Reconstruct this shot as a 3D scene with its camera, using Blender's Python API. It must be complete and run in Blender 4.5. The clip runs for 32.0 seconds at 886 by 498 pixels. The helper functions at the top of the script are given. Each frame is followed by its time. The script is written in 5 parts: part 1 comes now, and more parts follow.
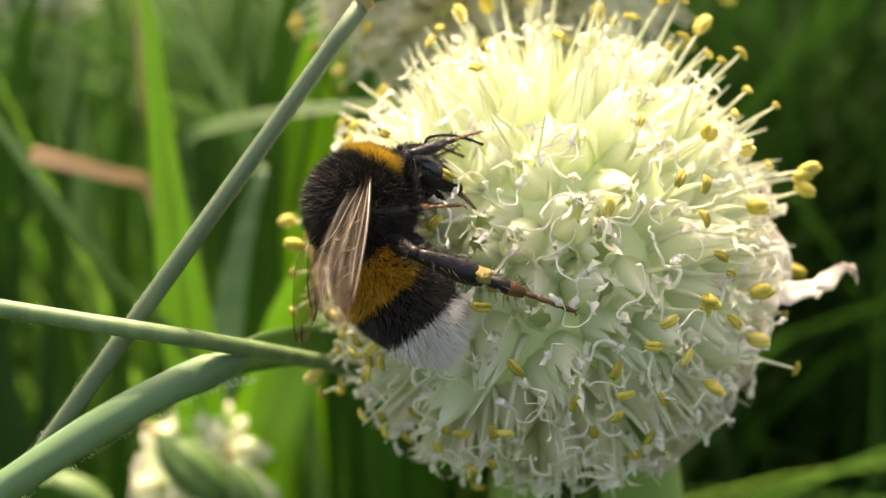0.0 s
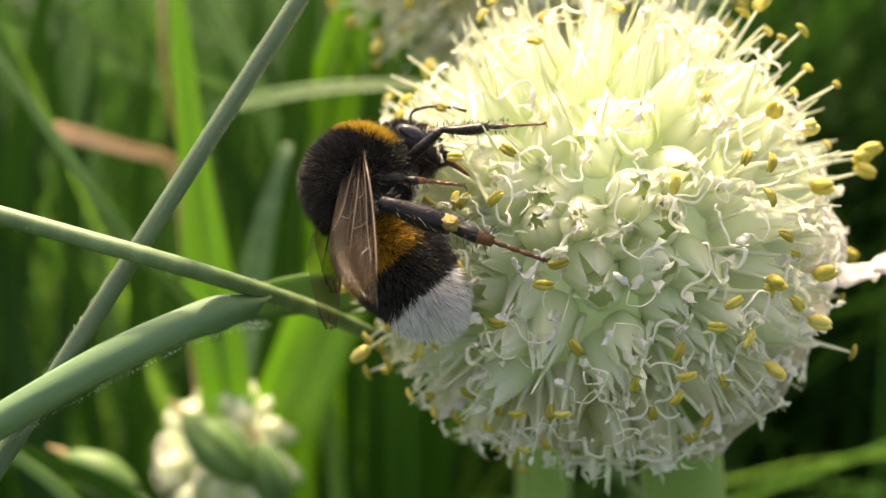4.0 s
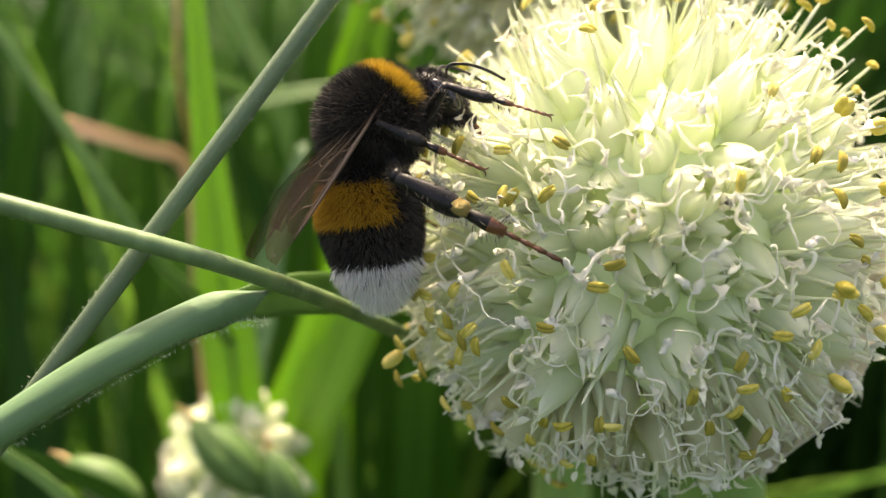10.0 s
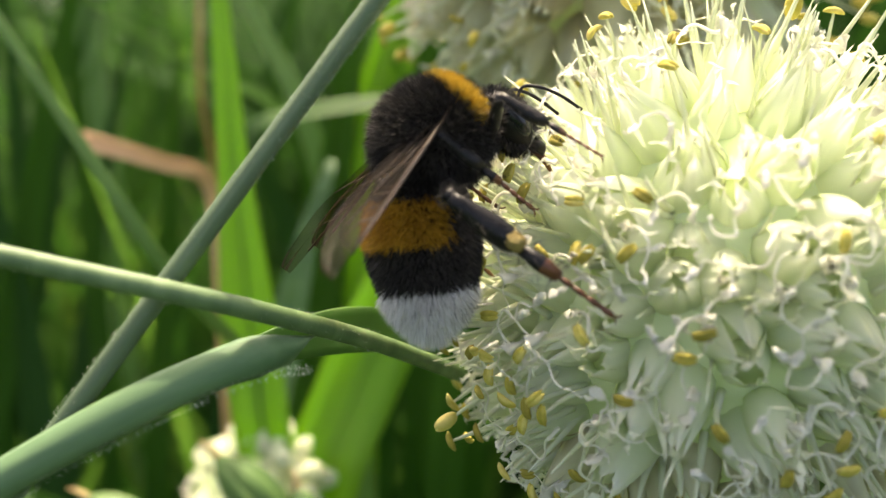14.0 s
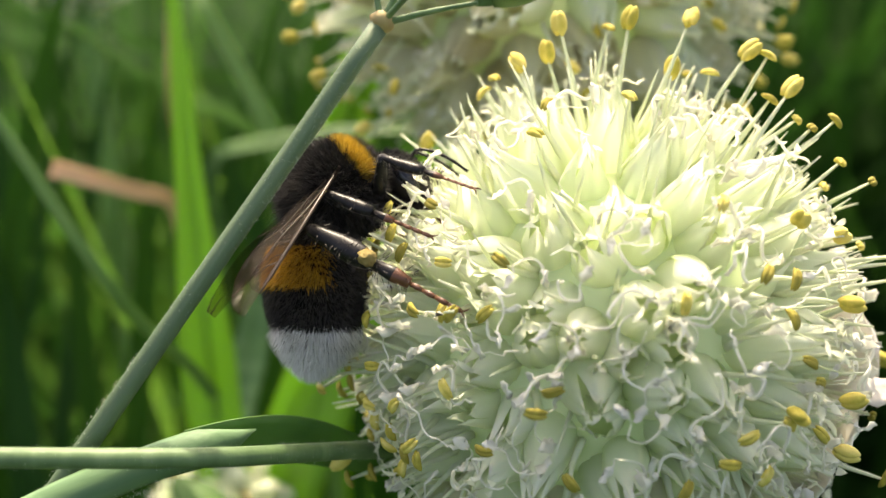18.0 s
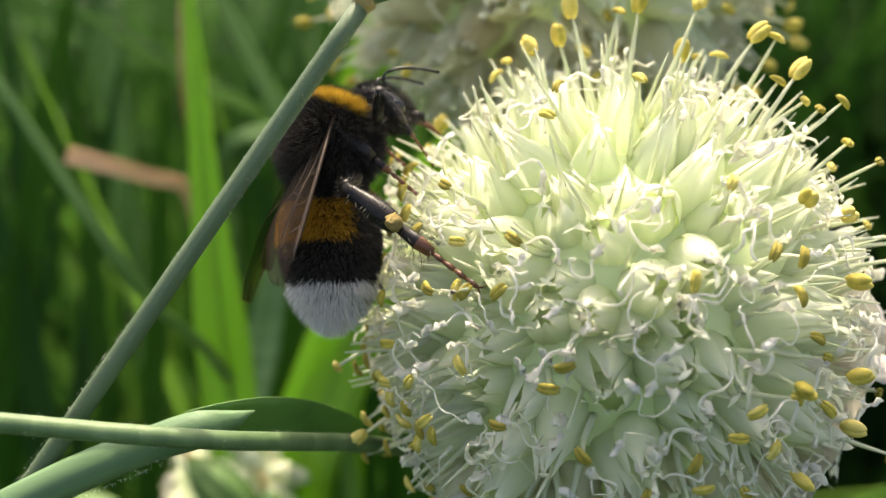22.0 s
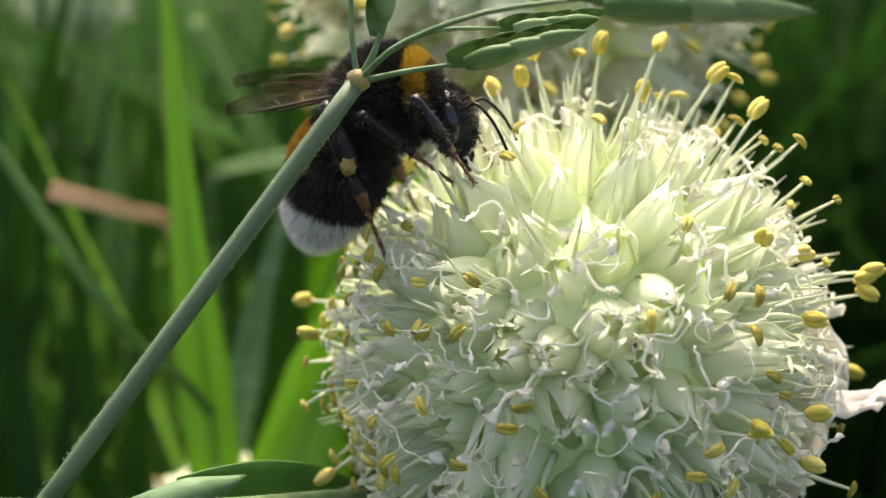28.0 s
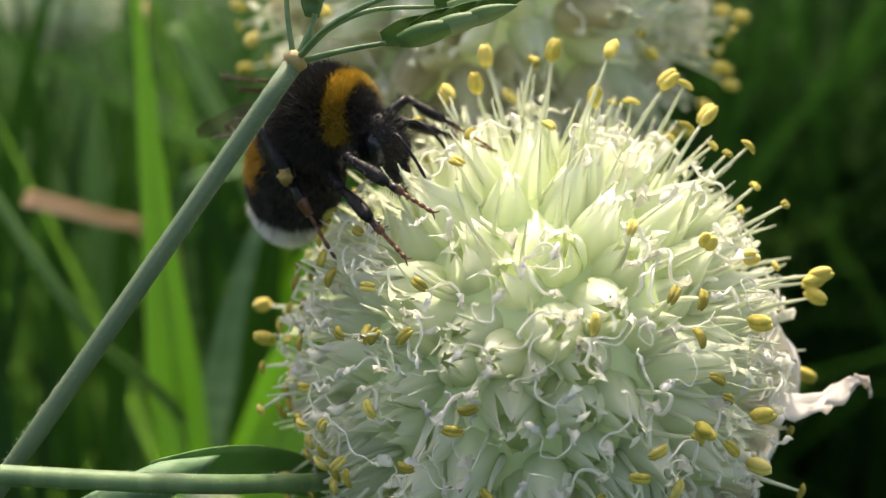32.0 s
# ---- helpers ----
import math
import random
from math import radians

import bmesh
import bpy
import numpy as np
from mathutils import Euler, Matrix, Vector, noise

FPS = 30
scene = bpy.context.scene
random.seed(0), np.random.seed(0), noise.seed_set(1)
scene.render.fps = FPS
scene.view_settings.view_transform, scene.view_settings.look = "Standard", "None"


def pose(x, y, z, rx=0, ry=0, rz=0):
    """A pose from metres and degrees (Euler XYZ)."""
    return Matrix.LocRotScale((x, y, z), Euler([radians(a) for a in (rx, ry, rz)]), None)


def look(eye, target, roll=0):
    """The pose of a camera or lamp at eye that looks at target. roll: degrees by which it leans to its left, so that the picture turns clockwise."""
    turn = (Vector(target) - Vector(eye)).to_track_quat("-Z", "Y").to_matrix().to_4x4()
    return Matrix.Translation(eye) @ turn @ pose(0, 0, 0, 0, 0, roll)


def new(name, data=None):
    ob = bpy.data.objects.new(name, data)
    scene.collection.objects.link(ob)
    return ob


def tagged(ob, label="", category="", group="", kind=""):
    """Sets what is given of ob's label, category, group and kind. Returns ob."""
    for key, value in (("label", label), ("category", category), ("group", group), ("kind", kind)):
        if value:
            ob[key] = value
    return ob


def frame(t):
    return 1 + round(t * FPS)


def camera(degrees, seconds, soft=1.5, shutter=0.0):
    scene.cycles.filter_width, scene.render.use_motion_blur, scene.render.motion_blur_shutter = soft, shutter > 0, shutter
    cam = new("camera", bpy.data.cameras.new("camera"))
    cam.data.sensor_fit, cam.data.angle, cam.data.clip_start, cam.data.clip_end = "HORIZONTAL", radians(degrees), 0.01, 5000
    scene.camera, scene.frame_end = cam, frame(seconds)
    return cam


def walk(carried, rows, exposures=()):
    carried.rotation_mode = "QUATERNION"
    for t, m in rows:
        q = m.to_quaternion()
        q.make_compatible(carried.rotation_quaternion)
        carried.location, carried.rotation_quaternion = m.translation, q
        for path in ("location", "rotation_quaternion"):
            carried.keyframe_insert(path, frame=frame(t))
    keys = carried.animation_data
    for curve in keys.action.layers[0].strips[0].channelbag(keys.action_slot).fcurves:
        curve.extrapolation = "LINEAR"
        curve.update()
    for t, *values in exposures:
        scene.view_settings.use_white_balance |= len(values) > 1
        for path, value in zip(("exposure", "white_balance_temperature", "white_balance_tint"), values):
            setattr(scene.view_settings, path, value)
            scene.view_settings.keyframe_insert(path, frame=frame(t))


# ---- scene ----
cam = camera(46.2, 32.0, soft=1.35)
# the eye is 45 cm above the ground and looks down on the flower from 9 cm away
METRES, EYE, TILT, LEAN, TURN = 0.08, 0.45, -18.0, 0.0, 0.0
ROWS = [
    (0.0, 0.0, 0.0, 0.0, 0.0, 0.2, 1.34),
    (0.5, -0.0077, 0.0086, -0.0083, -0.03, 0.45, 1.26),
    (1.0, -0.017, 0.0242, -0.0096, -0.02, 0.1, 1.22),
    (1.5, -0.0149, 0.0339, 0.007, 0.09, -0.15, 1.17),
    (2.0, -0.0376, 0.0374, 0.0171, 0.25, -0.23, 1.19),
    (2.5, -0.0606, 0.0298, -0.0008, 0.22, -0.16, 0.92),
    (4.5, -0.0638, 0.0233, -0.0116, -0.26, -0.66, 0.63),
    (5.0, -0.0616, 0.0324, -0.0132, -0.14, -0.48, 0.67),
    (5.5, -0.0746, 0.0333, 0.0073, -0.34, -0.26, 0.45),
    (6.0, -0.0763, 0.0434, 0.0204, -0.26, -0.16, 0.3),
    (6.5, -0.0797, 0.0499, 0.0043, -0.29, 0.29, 0.11),
    (7.0, -0.0853, 0.0623, 0.005, -0.29, -0.01, 0.09),
    (7.5, -0.0774, 0.0764, -0.0073, -0.26, 0.19, -0.11),
    (8.0, -0.0892, 0.0888, -0.0167, -0.64, 0.28, -0.17),
    (8.5, -0.0852, 0.0867, -0.0146, -0.37, 0.04, -0.19),
    (9.0, -0.105, 0.0813, -0.0231, -0.59, 0.1, -0.37),
    (9.5, -0.0974, 0.0868, -0.022, -0.44, 0.03, -0.19),
    (10.0, -0.1099, 0.0925, -0.0228, -0.41, 0.1, -0.44),
    (10.5, -0.1116, 0.1005, -0.0215, -0.13, -0.11, -0.4),
    (11.0, -0.109, 0.1134, -0.0002, -0.24, -0.44, -0.39),
    (11.5, -0.1053, 0.1434, 0.0418, 0.01, -0.79, -0.02),
    (12.0, -0.1278, 0.1571, 0.0313, 0.12, -0.35, -0.3),
    (12.5, -0.1378, 0.1651, 0.0546, 0.15, -0.41, -0.36),
    (13.0, -0.1568, 0.1591, 0.04, 0.16, 0.16, -0.7),
    (13.5, -0.1601, 0.1742, 0.0283, 0.31, 0.01, -0.82),
    (14.0, -0.1584, 0.1882, 0.0364, 0.13, -0.31, -0.78),
    (14.5, -0.1478, 0.1827, 0.039, 0.27, -0.08, -1.0),
    (16.5, -0.0807, 0.1421, 0.0609, 0.95, -0.83, -0.76),
    (17.0, -0.0573, 0.1402, 0.0833, 1.23, -1.19, -0.57),
    (17.5, -0.0305, 0.1293, 0.1038, 1.55, -1.21, -0.64),
    (18.0, -0.0207, 0.1257, 0.0983, 1.54, -0.65, -0.64),
    (18.5, -0.0217, 0.1259, 0.0937, 1.68, -0.69, -0.62),
    (19.0, -0.0276, 0.1255, 0.0859, 1.62, -0.65, -0.65),
    (19.5, -0.0314, 0.1221, 0.1004, 1.8, -1.03, -0.62),
    (20.0, -0.0332, 0.1087, 0.0969, 2.11, -0.67, -0.61),
    (20.5, -0.0339, 0.1029, 0.092, 2.07, -0.91, -0.57),
    (21.0, -0.0359, 0.0977, 0.0751, 2.08, -0.9, -0.58),
    (21.5, -0.0265, 0.1022, 0.0675, 2.06, -0.96, -0.58),
    (22.0, -0.0249, 0.105, 0.0894, 2.03, -1.26, -0.5),
    (22.5, -0.031, 0.1024, 0.0905, 2.14, -0.92, -0.44),
    (23.0, -0.0449, 0.1018, 0.078, 2.15, -0.61, -0.61),
    (23.5, -0.0371, 0.1095, 0.0959, 2.13, -1.12, -0.59),
    (24.0, -0.0097, 0.105, 0.1107, 2.2, -0.9, -0.55),
    (24.5, -0.0098, 0.1045, 0.1211, 2.01, -0.71, -0.53),
    (25.0, 0.0044, 0.1047, 0.1229, 2.15, -0.49, -0.43),
    (25.5, -0.005, 0.0998, 0.1187, 2.04, -0.32, -0.59),
    (27.5, 0.0069, 0.0963, 0.1213, 1.9, -0.2, -0.11),
    (28.0, 0.0111, 0.0933, 0.107, 1.93, 0.02, -0.09),
    (28.5, 0.0211, 0.0932, 0.0976, 2.02, 0.16, -0.1),
    (29.0, 0.0273, 0.0914, 0.0897, 1.8, 0.11, -0.16),
    (29.5, 0.0401, 0.0902, 0.0957, 1.85, 0.26, 0.04),
    (30.0, 0.047, 0.0929, 0.1075, 1.73, 0.11, 0.12),
    (30.5, 0.0443, 0.0894, 0.1019, 1.63, 0.45, 0.14),
    (31.0, 0.0478, 0.0928, 0.0979, 1.64, 0.51, 0.14),
    (31.5, 0.048, 0.0864, 0.1083, 1.67, 0.31, 0.09),
    (32.0, 0.0558, 0.0844, 0.1024, 1.64, 0.53, -0.01),
]
walk(cam, [(t, pose(0, 0, EYE, TILT, LEAN, TURN) @ pose(METRES * x, METRES * y, METRES * z, 90 + pitch, roll, yaw)) for t, x, y, z, yaw, pitch, roll in ROWS],
     [(0, 1.42, 8650, 13), (6, 1.44, 8450, 13), (8, 1.36, 8350, 12), (11, 1.42, 8050, 12), (13, 1.31, 7850, 10), (17, 1.30, 7650, 9), (19, 1.15, 7550, 9), (21, 1.06, 7450, 9), (23, 1.05, 7300, 9), (25, 1.01, 7200, 9), (32, 0.87, 7150, 9)])
cam.data.dof.use_dof = True
cam.data.dof.focus_distance, cam.data.dof.aperture_fstop = 0.080, 21.0

# ---- frames of reference: BASE carries centimetres before the first eye (x right, y ahead, z up) into the world
CM = 0.01
BASE = pose(0, 0, EYE, TILT, 0, 0)
UP = BASE.to_3x3().inverted() @ Vector((0, 0, 1))
FLOWER = Vector((1.0, 10.4, -0.08))


def place(x, y, z, turn=None):
    m = BASE @ Matrix.Translation(Vector((x, y, z)) * CM)
    return m @ turn if turn else m


def axes(forward, dorsal):
    """A turn whose x axis is forward and whose z axis lies towards dorsal."""
    f = Vector(forward).normalized()
    d = Vector(dorsal)
    d = (d - f * d.dot(f)).normalized()
    return Matrix((f, d.cross(f), d)).transposed().to_4x4()


def outward(n, spin=0.0):
    """A turn whose z axis is n."""
    return Vector(n).to_track_quat("Z", "Y").to_matrix().to_4x4() @ Matrix.Rotation(spin, 4, "Z")


def polar(az, el):
    a, e = radians(az), radians(el)
    return Vector((math.sin(a) * math.cos(e), -math.cos(a) * math.cos(e), math.sin(e)))


# ---- light
SUN = (BASE.to_3x3() @ Vector((-0.06, 0.16, 0.96))).normalized()
world = bpy.data.worlds.new("sky")
scene.world = world
world.use_nodes = True
wn = world.node_tree
sky = wn.nodes.new("ShaderNodeTexSky")
sky.sky_type, sky.sun_disc = "NISHITA", False
sky.air_density, sky.dust_density, sky.ozone_density = 0.5, 5.0, 0.0
sky.sun_elevation, sky.sun_rotation = math.asin(SUN.z), math.atan2(SUN.x, SUN.y)
wn.links.new(sky.outputs[0], wn.nodes["Background"].inputs[0])
wn.nodes["Background"].inputs[1].default_value = 0.235
sun = new("sun", bpy.data.lights.new("sun", "SUN"))
sun.data.energy, sun.data.angle, sun.data.color = 2.9, radians(0.6), (1.0, 0.93, 0.80)
sun.matrix_world = look(SUN * 5, (0, 0, 0))


# ---- materials
def material(name, rough=0.6, **more):
    m = bpy.data.materials.new(name)
    m.use_nodes = True
    b = m.node_tree.nodes["Principled BSDF"]
    b.inputs["Roughness"].default_value = rough
    for key, value in more.items():
        b.inputs[key.replace("_", " ")].default_value = value
    return m, m.node_tree, b


def coloured(name, stops, scale=30.0, rough=0.6, bump=0.0, per_object=0.0, translucent=0.0, glow_colour=None, stretch=(1, 1, 1), island=False, detail=4.0, **more):
    """Noise between the stops' colours, some relief, and light that comes through thin tissue."""
    m, t, b = material(name, rough, **more)
    n, l = t.nodes, t.links
    co, mp, tex, ramp = n.new("ShaderNodeTexCoord"), n.new("ShaderNodeMapping"), n.new("ShaderNodeTexNoise"), n.new("ShaderNodeValToRGB")
    mp.inputs["Scale"].default_value = stretch
    tex.inputs["Scale"].default_value, tex.inputs["Detail"].default_value = scale, detail
    l.new(co.outputs["Object"], mp.inputs[0])
    l.new(mp.outputs[0], tex.inputs["Vector"])
    e = ramp.color_ramp.elements
    for i, (p, c) in enumerate(stops):
        el = e[i] if i < 2 else e.new(p)
        el.position, el.color = p, (*c, 1)
    factor = tex.outputs[0]
    if per_object:
        info = n.new("ShaderNodeNewGeometry") if island else n.new("ShaderNodeObjectInfo")
        rnd = info.outputs["Random Per Island"] if island else info.outputs["Random"]
        mix = n.new("ShaderNodeMath")
        mix.operation = "MULTIPLY_ADD"
        mix.inputs[1].default_value = per_object
        off = n.new("ShaderNodeMath")
        off.operation = "SUBTRACT"
        off.inputs[1].default_value = per_object / 2
        l.new(rnd, mix.inputs[0])
        l.new(tex.outputs[0], mix.inputs[2])
        l.new(mix.outputs[0], off.inputs[0])
        factor = off.outputs[0]
    l.new(factor, ramp.inputs[0])
    l.new(ramp.outputs[0], b.inputs["Base Color"])
    if bump:
        bp = n.new("ShaderNodeBump")
        bp.inputs["Strength"].default_value, bp.inputs["Distance"].default_value = bump, 0.0004
        l.new(tex.outputs[0], bp.inputs["Height"])
        l.new(bp.outputs[0], b.inputs["Normal"])
    if translucent:
        tr, ms = n.new("ShaderNodeBsdfTranslucent"), n.new("ShaderNodeMixShader")
        if glow_colour:
            tr.inputs[0].default_value = (*glow_colour, 1)
        else:
            l.new(ramp.outputs[0], tr.inputs[0])
        ms.inputs[0].default_value = translucent
        l.new(b.outputs[0], ms.inputs[1])
        l.new(tr.outputs[0], ms.inputs[2])
        l.new(ms.outputs[0], n["Material Output"].inputs[0])
    return m


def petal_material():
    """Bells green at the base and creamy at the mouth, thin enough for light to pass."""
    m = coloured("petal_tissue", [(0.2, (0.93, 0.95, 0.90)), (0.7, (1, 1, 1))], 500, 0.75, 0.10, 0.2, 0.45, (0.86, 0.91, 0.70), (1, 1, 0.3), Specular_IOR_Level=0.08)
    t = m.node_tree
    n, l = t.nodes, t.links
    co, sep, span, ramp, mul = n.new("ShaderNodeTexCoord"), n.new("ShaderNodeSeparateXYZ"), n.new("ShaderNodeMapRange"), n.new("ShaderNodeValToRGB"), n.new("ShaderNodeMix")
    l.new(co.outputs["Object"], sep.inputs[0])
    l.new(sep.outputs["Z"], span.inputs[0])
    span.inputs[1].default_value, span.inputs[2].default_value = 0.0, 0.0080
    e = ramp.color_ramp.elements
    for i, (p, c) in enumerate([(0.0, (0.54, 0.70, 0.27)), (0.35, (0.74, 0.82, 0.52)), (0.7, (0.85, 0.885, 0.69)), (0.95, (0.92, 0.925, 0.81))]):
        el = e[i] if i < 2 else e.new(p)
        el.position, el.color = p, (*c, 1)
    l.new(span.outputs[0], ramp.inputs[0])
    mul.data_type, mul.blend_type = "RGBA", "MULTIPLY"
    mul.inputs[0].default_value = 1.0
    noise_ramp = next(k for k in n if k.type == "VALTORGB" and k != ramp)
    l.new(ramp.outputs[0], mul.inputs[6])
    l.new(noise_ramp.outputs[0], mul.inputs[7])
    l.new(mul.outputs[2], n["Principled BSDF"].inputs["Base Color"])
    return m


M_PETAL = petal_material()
M_TIP = coloured("torn_petal_tip", [(0.25, (0.82, 0.84, 0.62)), (0.7, (0.90, 0.90, 0.78))], 300, 0.55, 0.2, 0.2, 0.45, None, (1, 1, 1), Specular_IOR_Level=0.25)
M_FAR = coloured("far_petal_tissue", [(0.2, (0.72, 0.80, 0.50)), (0.6, (0.88, 0.90, 0.70))], 300, 0.65, 0.1, 0, 0.4, Specular_IOR_Level=0.2)
M_CURL = coloured("withered_filament", [(0.3, (0.90, 0.89, 0.78)), (0.7, (0.95, 0.94, 0.88))], 400, 0.45, 0.1, 0.3, 0.5)
M_FILAMENT = coloured("filament_tissue", [(0.3, (0.73, 0.78, 0.55)), (0.7, (0.83, 0.85, 0.69))], 300, 0.45, 0.05, 0.2, 0.35)
M_ANTHER = coloured("ripe_pollen", [(0.3, (0.42, 0.36, 0.05)), (0.5, (0.66, 0.53, 0.10)), (0.75, (0.78, 0.64, 0.18))], 900, 0.75, 0.5, 0.5)
M_ANTHER_OLD = coloured("spent_pollen", [(0.3, (0.30, 0.25, 0.035)), (0.55, (0.50, 0.42, 0.065)), (0.8, (0.68, 0.58, 0.17))], 900, 0.8, 0.5, 0.5)
M_CORE = coloured("green_pedicel", [(0.3, (0.62, 0.74, 0.33)), (0.7, (0.76, 0.83, 0.50))], 200, 0.5, 0.1)
M_SPATHE = coloured("papery_spathe", [(0.25, (0.62, 0.50, 0.42)), (0.42, (0.86, 0.80, 0.73)), (0.8, (0.95, 0.93, 0.88))], 130, 0.55, 0.6, 0, 0.5, None, (1, 1, 0.3))
M_SCAPE = coloured("onion_scape", [(0.3, (0.14, 0.25, 0.06)), (0.7, (0.24, 0.37, 0.12))], 90, 0.4, 0.1, 0, 0, None, (1, 1, 0.1))
M_STALK = coloured("bloomed_stalk", [(0.3, (0.08, 0.145, 0.055)), (0.55, (0.125, 0.21, 0.08)), (0.8, (0.21, 0.30, 0.14))], 500, 0.55, 0.35, 0, 0.08, None, (1, 1, 0.04))
M_CULM = coloured("ribbed_culm", [(0.3, (0.065, 0.108, 0.052)), (0.55, (0.105, 0.162, 0.082)), (0.8, (0.17, 0.235, 0.125))], 600, 0.6, 0.5, 0, 0.05, None, (0.03, 1, 1))
M_BUD = coloured("green_bract", [(0.3, (0.05, 0.12, 0.025)), (0.55, (0.085, 0.18, 0.04)), (0.8, (0.16, 0.27, 0.08))], 300, 0.6, 0.3, 0.3, 0.2, None, (0.1, 1, 1))
M_DOWN = coloured("fine_down", [(0.3, (0.5, 0.6, 0.42)), (0.7, (0.75, 0.8, 0.65))], 300, 0.6)
M_LEAF = coloured("bloomed_leaf", [(0.3, (0.10, 0.20, 0.085)), (0.55, (0.15, 0.27, 0.125)), (0.8, (0.24, 0.36, 0.19))], 420, 0.6, 0.6, 0, 0.25, None, (0.06, 1, 1))
M_UNDER = coloured("leaf_underside", [(0.3, (0.085, 0.20, 0.04)), (0.6, (0.13, 0.275, 0.06)), (0.8, (0.19, 0.33, 0.095))], 260, 0.55, 0.3, 0, 0.4, None, (0.06, 1, 1))
M_NODE = coloured("tan_node", [(0.3, (0.24, 0.15, 0.05)), (0.7, (0.40, 0.31, 0.12))], 600, 0.6, 0.3)
M_GLUME = coloured("spikelet_glume", [(0.3, (0.09, 0.18, 0.045)), (0.55, (0.15, 0.26, 0.075)), (0.8, (0.36, 0.43, 0.24))], 300, 0.5, 0.25, 0.3, 0.25, None, (0.1, 1, 1))
M_BLADE = coloured("bright_blade", [(0.3, (0.18, 0.38, 0.025)), (0.55, (0.26, 0.50, 0.04)), (0.8, (0.36, 0.60, 0.07))], 60, 0.4, 0.2, 0.2, 0.55, (0.36, 0.62, 0.04), (1, 1, 0.05))
M_PALE = coloured("pale_blade", [(0.3, (0.15, 0.29, 0.06)), (0.7, (0.24, 0.41, 0.11))], 60, 0.5, 0.2, 0.2, 0.3, None, (1, 1, 0.05))
M_DRY = coloured("dry_blade", [(0.3, (0.52, 0.33, 0.16)), (0.6, (0.72, 0.48, 0.27)), (0.8, (0.84, 0.63, 0.40))], 120, 0.6, 0.3, 0, 0.25, None, (0.1, 1, 1))
M_GRASS = coloured("meadow_grass", [(0.15, (0.018, 0.064, 0.008)), (0.45, (0.037, 0.12, 0.013)), (0.7, (0.07, 0.185, 0.02)), (0.95, (0.13, 0.26, 0.034))], 8, 0.7, 0, 0.9, 0.45, None, (1, 1, 1), True, Specular_IOR_Level=0.12)
# grass greens darkened, so the shade of the background lies in the colour
M_DARK = coloured("shade_toned_grass", [(0.15, (0.011, 0.038, 0.006)), (0.5, (0.021, 0.076, 0.010)), (0.9, (0.045, 0.135, 0.017))], 8, 0.8, 0, 0.9, 0.25, None, (1, 1, 1), True, Specular_IOR_Level=0.2)
M_GROUND = coloured("mossy_soil", [(0.25, (0.02, 0.022, 0.01)), (0.5, (0.03, 0.055, 0.014)), (0.75, (0.045, 0.095, 0.018))], 14, 0.9, 0.6)
M_FUR_BLACK = coloured("black_fur", [(0.3, (0.012, 0.010, 0.009)), (0.7, (0.050, 0.042, 0.034))], 500, 0.7, 0, 0.4, 0, None, (1, 1, 1), True)
M_FUR_AMBER = coloured("amber_fur", [(0.2, (0.30, 0.15, 0.012)), (0.5, (0.50, 0.27, 0.02)), (0.8, (0.66, 0.41, 0.05))], 300, 0.6, 0, 0.6, 0.25, None, (1, 1, 1), True)
M_FUR_GOLD = coloured("golden_fur", [(0.2, (0.30, 0.175, 0.016)), (0.5, (0.48, 0.31, 0.03)), (0.8, (0.64, 0.46, 0.075))], 300, 0.6, 0, 0.6, 0.2, None, (1, 1, 1), True)
M_FUR_WHITE = coloured("white_fur", [(0.2, (0.58, 0.55, 0.52)), (0.5, (0.84, 0.82, 0.80)), (0.8, (0.94, 0.93, 0.91))], 300, 0.6, 0, 0.6, 0.2, None, (1, 1, 1), True)
M_SHELL = coloured("black_cuticle", [(0.3, (0.005, 0.0045, 0.005)), (0.7, (0.013, 0.011, 0.011))], 500, 0.38, 0.3, Specular_IOR_Level=0.28)
M_SKIN_BLACK = coloured("black_skin_under_fur", [(0.3, (0.008, 0.007, 0.006)), (0.7, (0.02, 0.017, 0.014))], 500, 0.95, 0.3, Specular_IOR_Level=0.05)
M_SKIN_WHITE = coloured("pale_cuticle", [(0.3, (0.35, 0.33, 0.31)), (0.7, (0.55, 0.53, 0.5))], 400, 0.8)
M_TARSUS = coloured("rusty_tarsus", [(0.3, (0.06, 0.022, 0.01)), (0.7, (0.20, 0.075, 0.03))], 500, 0.4, 0.2)
M_POLLEN = coloured("packed_pollen", [(0.3, (0.22, 0.15, 0.04)), (0.7, (0.42, 0.32, 0.11))], 900, 0.9, 0.8)
M_EYE = coloured("compound_eye", [(0.3, (0.008, 0.008, 0.010)), (0.7, (0.02, 0.02, 0.025))], 900, 0.12, 0.1)
M_VEIN = coloured("wing_vein", [(0.3, (0.03, 0.018, 0.01)), (0.7, (0.08, 0.045, 0.02))], 500, 0.35)


